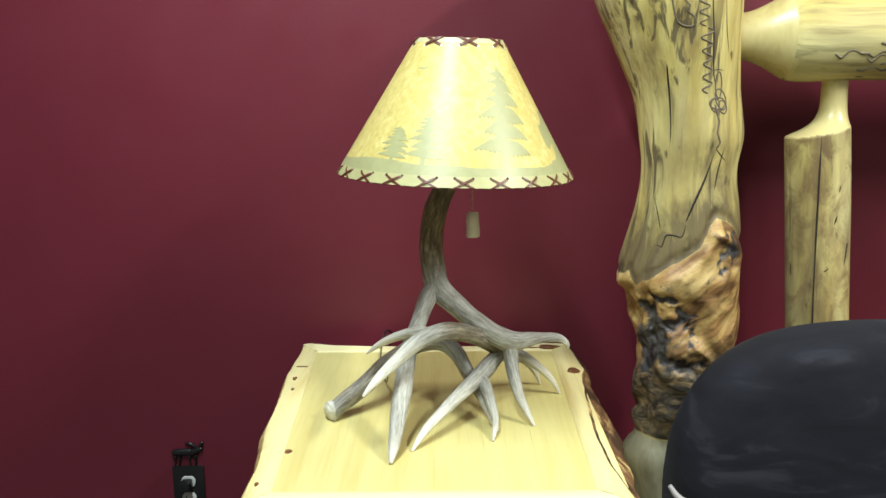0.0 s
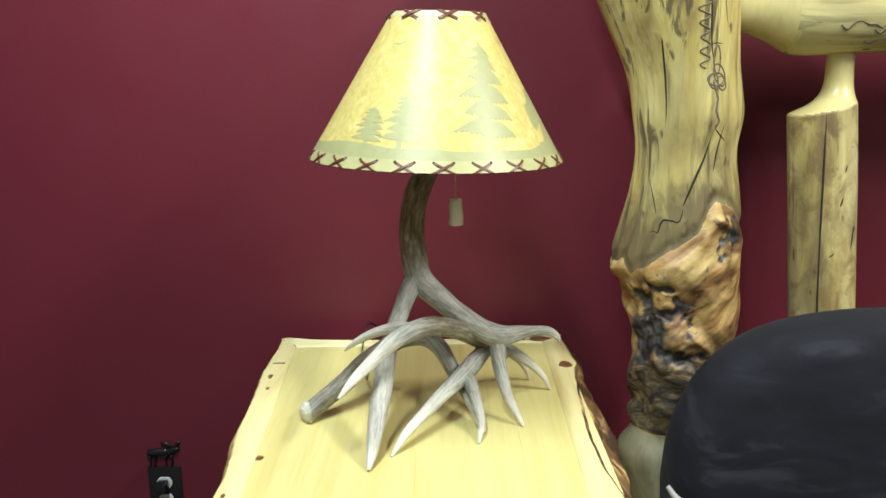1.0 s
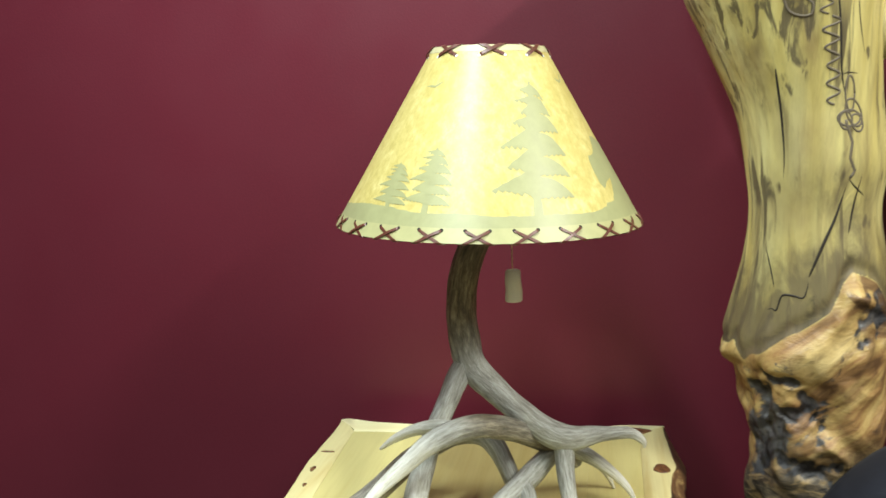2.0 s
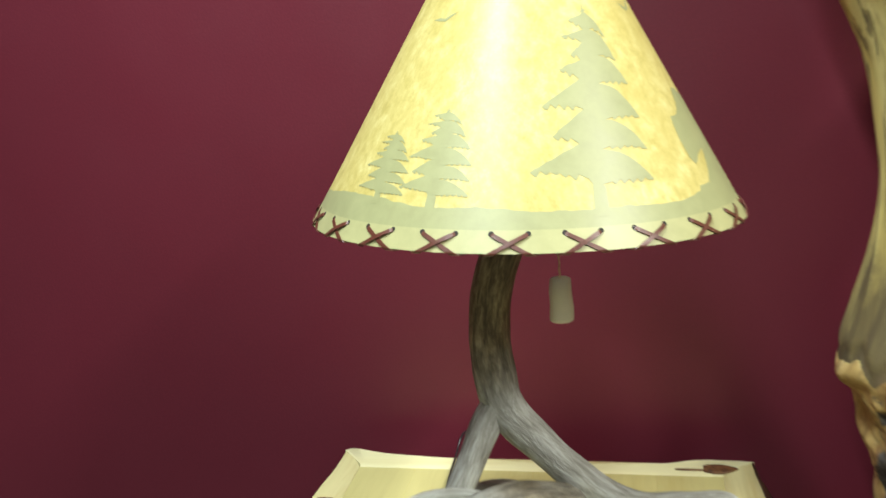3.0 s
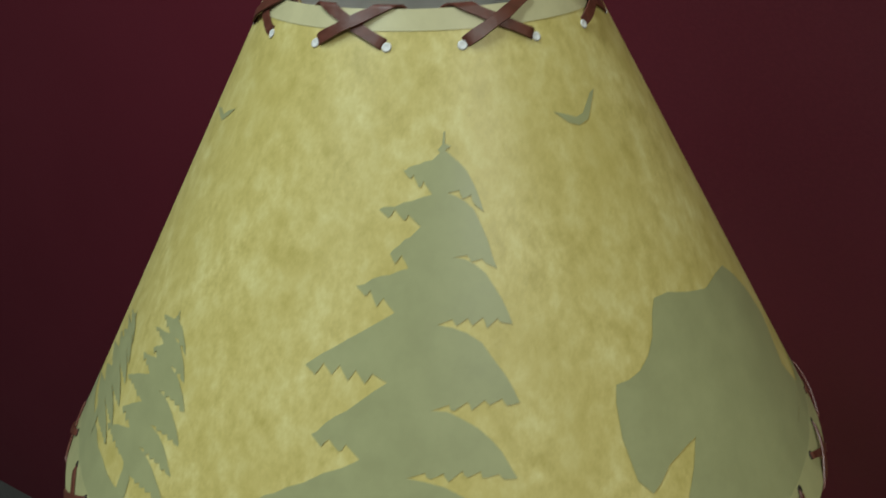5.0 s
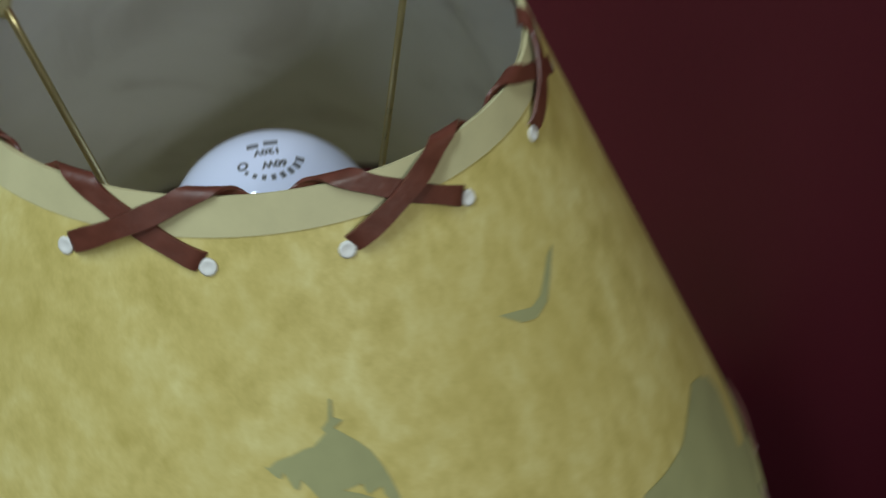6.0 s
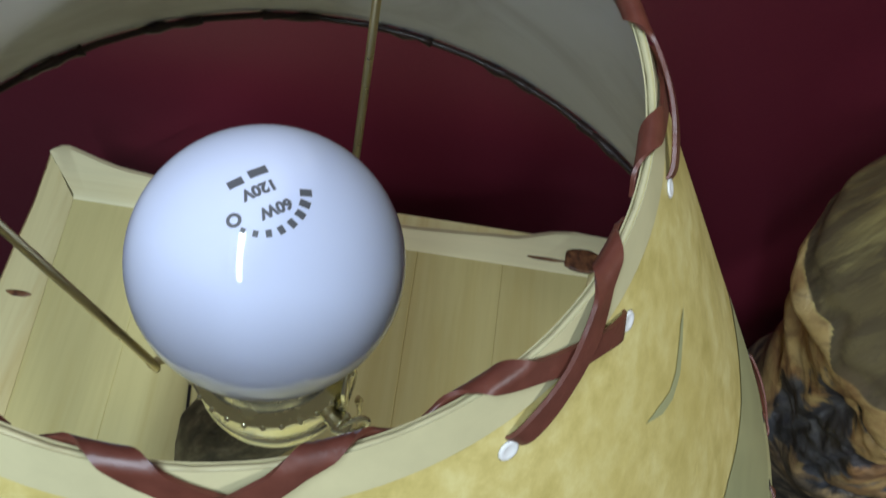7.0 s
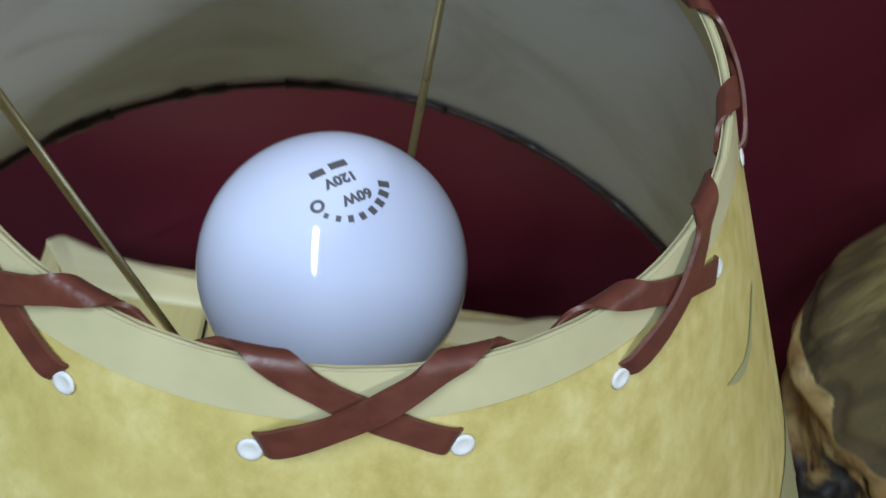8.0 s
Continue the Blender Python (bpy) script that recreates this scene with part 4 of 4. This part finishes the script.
def headboard():
    heights = np.concatenate([np.linspace(0, 0.45, 40), np.linspace(0.455, 0.97, 215), np.linspace(0.976, 1.5, 85)])
    sides = 240
    bm = bmesh.new()
    pocket = bm.verts.layers.float.new("pocket")
    burl = bm.verts.layers.float.new("burl")
    scar = bm.verts.layers.float.new("scar")
    stain = bm.verts.layers.float.new("stain")
    made = skin(bm, [[post_point(2 * math.pi * k / sides, z) for k in range(sides)] for z in heights])
    for ring, z in zip(made, heights):
        for k, v in enumerate(ring):
            t = (2 * math.pi * k / sides + math.pi) % (2 * math.pi) - math.pi
            over = burl_top(t) - z
            v[pocket] = max(0.0, pocket_at(t, z)) if BURL_LOW < z < 0.96 else 0.0
            v[burl] = min(1.0, max(0.0, 0.5 + over / 0.008)) if z > BURL_LOW else 0.0
            v[stain] = min(1.0, max(0.0, 1 + over / 0.2)) if over < 0 else 0.0
            reach = 0.05 + 0.03 * noise.noise(Vector((t * 7, 1, 3)))
            v[scar] = max(0.0, 1 + over / reach) * min(1.0, max(0.0, (0.55 - t) / 0.3)) if over < 0 else 0.0
    for f in bm.faces:
        if f.calc_center_median().z <= BURL_LOW:
            f.material_index = 1
    post = part("post", bm, [M_LOG, M_FOOT], bed, "thick peeled post with rust and black burl")

    # drying checks: thin dark wedges that follow the skin
    def check(points, width):
        rows = spline([(t, z) for t, z in points], 8)
        b = bmesh.new()
        tube(b, [(*post_point(t, z, -width * 0.35), width * (0.25 + 0.75 * math.sin(math.pi * (i + 0.5) / len(rows)))) for i, (t, z) in enumerate(rows)], 1, 6)
        part("drying_check", b, M_DARK, post)

    check([(0.22, 1.042), (0.1, 0.994), (-0.07, 0.957), (-0.23, 0.919), (-0.29, 0.903)], 0.0026)
    check([(-0.28, 0.904), (-0.3, 0.89), (-0.35, 0.876), (-0.48, 0.878), (-0.61, 0.876), (-0.66, 0.855), (-0.72, 0.856), (-0.81, 0.852)], 0.0018)
    check([(0.21, 1.045), (0.38, 1.03), (0.57, 1.016)], 0.0014)
    check([(0.45, 1.052), (0.35, 0.993), (0.27, 0.962)], 0.0017)
    check([(-0.46, 1.2), (-0.49, 1.182), (-0.58, 1.12), (-0.66, 1.036)], 0.0022)
    check([(0.29, 1.15), (0.28, 1.186), (0.34, 1.251), (0.35, 1.309), (0.36, 1.4)], 0.0019)
    check([(0.28, 1.186), (0.38, 1.188), (0.52, 1.186)], 0.0011)
    check([(0.66, 1.21), (0.63, 1.26), (0.62, 1.33)], 0.0012)
    check([(-0.95, 0.95), (-0.8, 0.91), (-0.72, 0.885)], 0.0014)

    # beetle galleries: squiggles eaten under the bark
    def gallery(rows, width):
        b = bmesh.new()
        tube(b, [(*post_point(t, z, -width * 0.4), width) for t, z in rows], 2, 6)
        part("beetle_gallery", b, M_TRACK, post)

    def zigzag(t0, z0, z1, swing, turns, drift=0.0):
        rows = []
        for i in range(turns * 8 + 1):
            f = i / (turns * 8)
            size = swing * (1 + 0.5 * noise.noise(Vector((f * turns * 0.6, t0 * 9, 1))))
            rows.append((t0 + drift * f + size * math.sin(2 * math.pi * turns * f) + 0.025 * noise.noise(Vector((f * 3, 2, t0))), z0 + (z1 - z0) * f))
        return rows

    gallery(zigzag(0.25, 1.262, 1.146, 0.095, 5, -0.12), 0.0021)
    gallery(zigzag(0.22, 1.38, 1.265, 0.07, 6, 0.0), 0.0018)
    gallery([(0.24, 1.125), (0.24, 1.115), (0.29, 1.094), (0.23, 1.073), (0.31, 1.055), (0.24, 1.045)], 0.0026)
    for t0, z0, a, c, lean in ((0.36, 1.16, 0.07, 0.024, 0.6), (0.3, 1.127, 0.17, 0.011, 0.2), (0.38, 1.134, 0.12, 0.019, -0.5), (0.24, 1.124, 0.09, 0.012, 0.3), (0.41, 1.12, 0.09, 0.012, -0.2)):
        gallery([(t0 + a * math.cos(w) + lean * 0.05 * math.sin(w), z0 + c * math.sin(w)) for w in np.linspace(0, 2 * math.pi, 17)], 0.0018)
    gallery([(-0.2, 1.35), (-0.2, 1.309), (-0.19, 1.285), (-0.17, 1.271), (-0.06, 1.264), (0.05, 1.266), (0.07, 1.28), (-0.02, 1.29), (0.02, 1.3), (-0.05, 1.312), (0.04, 1.32), (-0.04, 1.335)], 0.0022)

    # top rail with a tapered tenon
    bm = bmesh.new()
    prof = [(0.5, 0.043), (0.545, 0.044), (0.568, 0.048), (0.598, 0.06), (0.63, 0.078), (0.645, 0.083), (0.69, 0.086), (0.8, 0.085), (0.95, 0.088), (1.3, 0.086), (1.7, 0.088), (1.9, 0.086)]
    rings = []
    for x, r in spline(prof, 6):
        ring = []
        for k in range(48):
            a = 2 * math.pi * k / 48
            q = r * (1 + 0.04 * noise.noise(Vector((x * 7, math.cos(a) * 1.2, math.sin(a) * 1.2))))
            ring.append(Vector((x, POST_Y + q * math.cos(a), 1.25 + q * math.sin(a))))
        rings.append(ring)
    skin(bm, rings)
    for f in bm.faces:
        if f.calc_center_median().x < 0.628:
            f.material_index = 1
    rail = part("top_rail", bm, [M_RAIL, M_CUT], bed, "thick yellow rail log with tapered end", auto=60)
    for k, (x0, a0) in enumerate(((0.7, -2.72), (0.76, -2.62), (0.79, -2.45), (0.78, -2.95), (0.75, -2.3))):
        b = bmesh.new()
        rows = [(x0 + 0.012 * i, POST_Y + 0.086 * math.cos(a0 + 0.22 * noise.noise(Vector((i * 0.6, k, 0)))), 1.25 + 0.086 * math.sin(a0 + 0.22 * noise.noise(Vector((i * 0.6, k, 0)))), 0.0021 * (1 + 0.35 * math.sin(i * 1.7))) for i in range(9)]
        tube(b, rows, 2, 6)
        part("beetle_gallery", b, M_TRACK, rail)

    # spindle: round log with a slanting shoulder cut to a thin tenon
    def axis(z):
        return 0.709 + (1.075 - z) * 0.07

    bm = bmesh.new()
    rings = []
    for z in np.concatenate([np.linspace(0.3, 1.03, 40), np.linspace(1.035, 1.175, 60)]):
        ring = []
        for k in range(40):
            a = 2 * math.pi * k / 40
            lx, ly = math.cos(a), math.sin(a)
            r = 0.061 * (1 + 0.03 * noise.noise(Vector((lx, ly, z * 5))))
            shoulder = 1.066 + 0.012 * lx
            f = 1 - (1 - min(1, max(0, (z - shoulder) / 0.095))) ** 4.2
            rr = r + (0.0245 - r) * f
            ring.append(Vector((axis(z) * (1 - f) + 0.737 * f + rr * lx, POST_Y + rr * ly, z)))
        rings.append(ring)
    skin(bm, rings)
    for f in bm.faces:
        c = f.calc_center_median()
        if c.z > 1.067 + 0.012 * (c.x - axis(c.z)) / 0.06:
            f.material_index = 1
    spindle = part("spindle", bm, [M_SPINDLE, M_CUT], bed, "peeled spindle with slanted tenon shoulder", auto=55)
    b = bmesh.new()
    tube(b, [(axis(z) + d, POST_Y - math.sqrt(0.0605 ** 2 - d * d), z, w) for z, d, w in ((1.06, -0.016, 0.001), (0.97, -0.02, 0.0018), (0.83, -0.026, 0.0018), (0.69, -0.03, 0.002), (0.5, -0.031, 0.001))], 6, 6)
    part("drying_check", b, M_DARK, spindle)
    for z, d, w, up in ((0.80, -0.008, 0.012, 0.005), (0.83, 0.036, 0.004, 0.022), (0.96, 0.02, 0.003, 0.01), (1.0, 0.034, 0.008, 0.004), (0.9, 0.012, 0.004, 0.008)):
        b = bmesh.new()
        tube(b, [(axis(z) + d + w * k, POST_Y - math.sqrt(0.0605 ** 2 - (d + w * k) ** 2) + 0.0006, z + up * math.sin(k * 1.9), 0.0018 * (1.1 - abs(k))) for k in np.linspace(-1, 1, 7)], 3, 6)
        part("knot_pit", b, M_DARK, spindle)
    bm = bmesh.new()
    tube(bm, [(0.47, POST_Y, 0.3, 0.045), (0.7, POST_Y, 0.3, 0.07), (1.2, POST_Y, 0.3, 0.075), (1.95, POST_Y, 0.3, 0.07)], 6, 24, 0.03)
    part("lower_rail", bm, M_RAIL, bed)


headboard()


# ---- dark chair ----
def chair():
    ch = thing("upholstered_chair", 0.82, -0.1, 0, "charcoal suede chair with a rounded back beside nightstand", "chair")
    cx, cz, a, b, y = 0.822, 0.338, 0.429, 0.392, 0.01
    bm = bmesh.new()
    rings = []
    for off, k in ((0.075, 0.90), (0.066, 0.95), (0.048, 0.985), (0.024, 1.0), (-0.024, 1.0), (-0.048, 0.985), (-0.066, 0.95), (-0.078, 0.86), (-0.086, 0.6), (-0.09, 0.25)):
        ring = []
        for i in range(96):
            t = 2 * math.pi * i / 96
            c, s = math.cos(t), math.sin(t)
            m = (abs(c) ** 3 + abs(s) ** 3) ** (-1 / 3)
            wob = 1 + 0.008 * noise.noise(Vector((c * 3, s * 3, off * 9)))
            ring.append(Vector((cx + a * k * m * c * wob, y + off + 0.006 * noise.noise(Vector((c * 4 * k, s * 4 * k, 2))), cz + 0.012 + (b - 0.012) * k * m * s * wob)))
        rings.append(ring)
    skin(bm, rings)
    part("backrest", bm, M_SUEDE, ch, "rounded charcoal suede backrest")
    part("seat", box_bm((0.5, -0.58, 0.26), (1.15, -0.09, 0.40), 0.05, 4), M_SUEDE, ch)
    for x in (0.53, 1.12):
        bm = bmesh.new()
        tube(bm, [(x, -0.57, 0.0, 0.018), (x, -0.57, 0.15, 0.022), (x, -0.57, 0.27, 0.024)], 3, 12)
        part("leg", bm, M_BLACK, ch)
    bm = bmesh.new()
    tube(bm, [(0.373, -0.085, 0.462, 0.004), (0.389, -0.1, 0.443, 0.0065), (0.422, -0.107, 0.429, 0.007), (0.458, -0.102, 0.419, 0.006), (0.494, -0.09, 0.41, 0.003)], 5, 10)
    part("piping", bm, M_PIPING, ch, "pale grey piping along the back")


chair()


# ---- wall outlet ----
def outlet():
    out = thing("outlet_cover", -0.642, WALL_Y, 0.217, "black metal outlet cover with ornament on maroon wall", "outlet")
    part("plate", box_bm((-0.68, WALL_Y - 0.006, 0.154), (-0.604, WALL_Y - 0.0005, 0.274), 0.0025), M_BLACK, out, auto=40)
    for z in (0.235, 0.193):
        bm = bmesh.new()
        ring = []
        for y, k in ((WALL_Y - 0.0055, 1), (WALL_Y - 0.0085, 1), (WALL_Y - 0.0092, 0.9)):
            ring.append([Vector((-0.642 + 0.017 * k * math.cos(t), y, z + max(-0.0135, min(0.0135, 0.0165 * k * math.sin(t))))) for t in np.linspace(0, 2 * math.pi, 28, endpoint=False)])
        skin(bm, ring)
        face = part("receptacle", bm, M_WHITE, out, "white receptacle", auto=40)
        for dx in (-0.0065, 0.0065):
            part("slot", box_bm((-0.642 + dx - 0.0011, WALL_Y - 0.0098, z - 0.003), (-0.642 + dx + 0.0011, WALL_Y - 0.0088, z + 0.006)), M_BLACK, face, smooth=False)
    bm = box_bm((-0.655, WALL_Y - 0.04, 0.222), (-0.631, WALL_Y - 0.0095, 0.245), 0.004)
    part("plug", bm, M_BLACK, out, "black plug", auto=40)
    bm = bmesh.new()
    tube(bm, [(-0.651, WALL_Y - 0.004, 0.307, 0.006), (-0.631, WALL_Y - 0.004, 0.309, 0.0075), (-0.614, WALL_Y - 0.004, 0.315, 0.006), (-0.604, WALL_Y - 0.004, 0.318, 0.004)], 3, 8)
    for x, lean in ((-0.671, 0.0), (-0.663, 0.004), (-0.634, -0.003), (-0.624, 0.003)):
        tube(bm, [(x, WALL_Y - 0.004, 0.271, 0.0022), (x + lean, WALL_Y - 0.004, 0.292, 0.0028), (x, WALL_Y - 0.004, 0.3, 0.0055)], 2, 8)
    tube(bm, [(-0.676, WALL_Y - 0.004, 0.309, 0.006), (-0.663, WALL_Y - 0.004, 0.309, 0.0085), (-0.643, WALL_Y - 0.004, 0.31, 0.0085), (-0.631, WALL_Y - 0.004, 0.311, 0.008)], 3, 8)
    tube(bm, [(-0.616, WALL_Y - 0.004, 0.317, 0.003), (-0.631, WALL_Y - 0.004, 0.329, 0.004), (-0.645, WALL_Y - 0.004, 0.331, 0.002)], 3, 8)
    tube(bm, [(-0.613, WALL_Y - 0.004, 0.317, 0.003), (-0.608, WALL_Y - 0.004, 0.328, 0.004), (-0.602, WALL_Y - 0.004, 0.334, 0.002)], 3, 8)
    part("ornament", bm, M_BLACK, out, "plain black cut-out ornament on its top edge")


outlet()
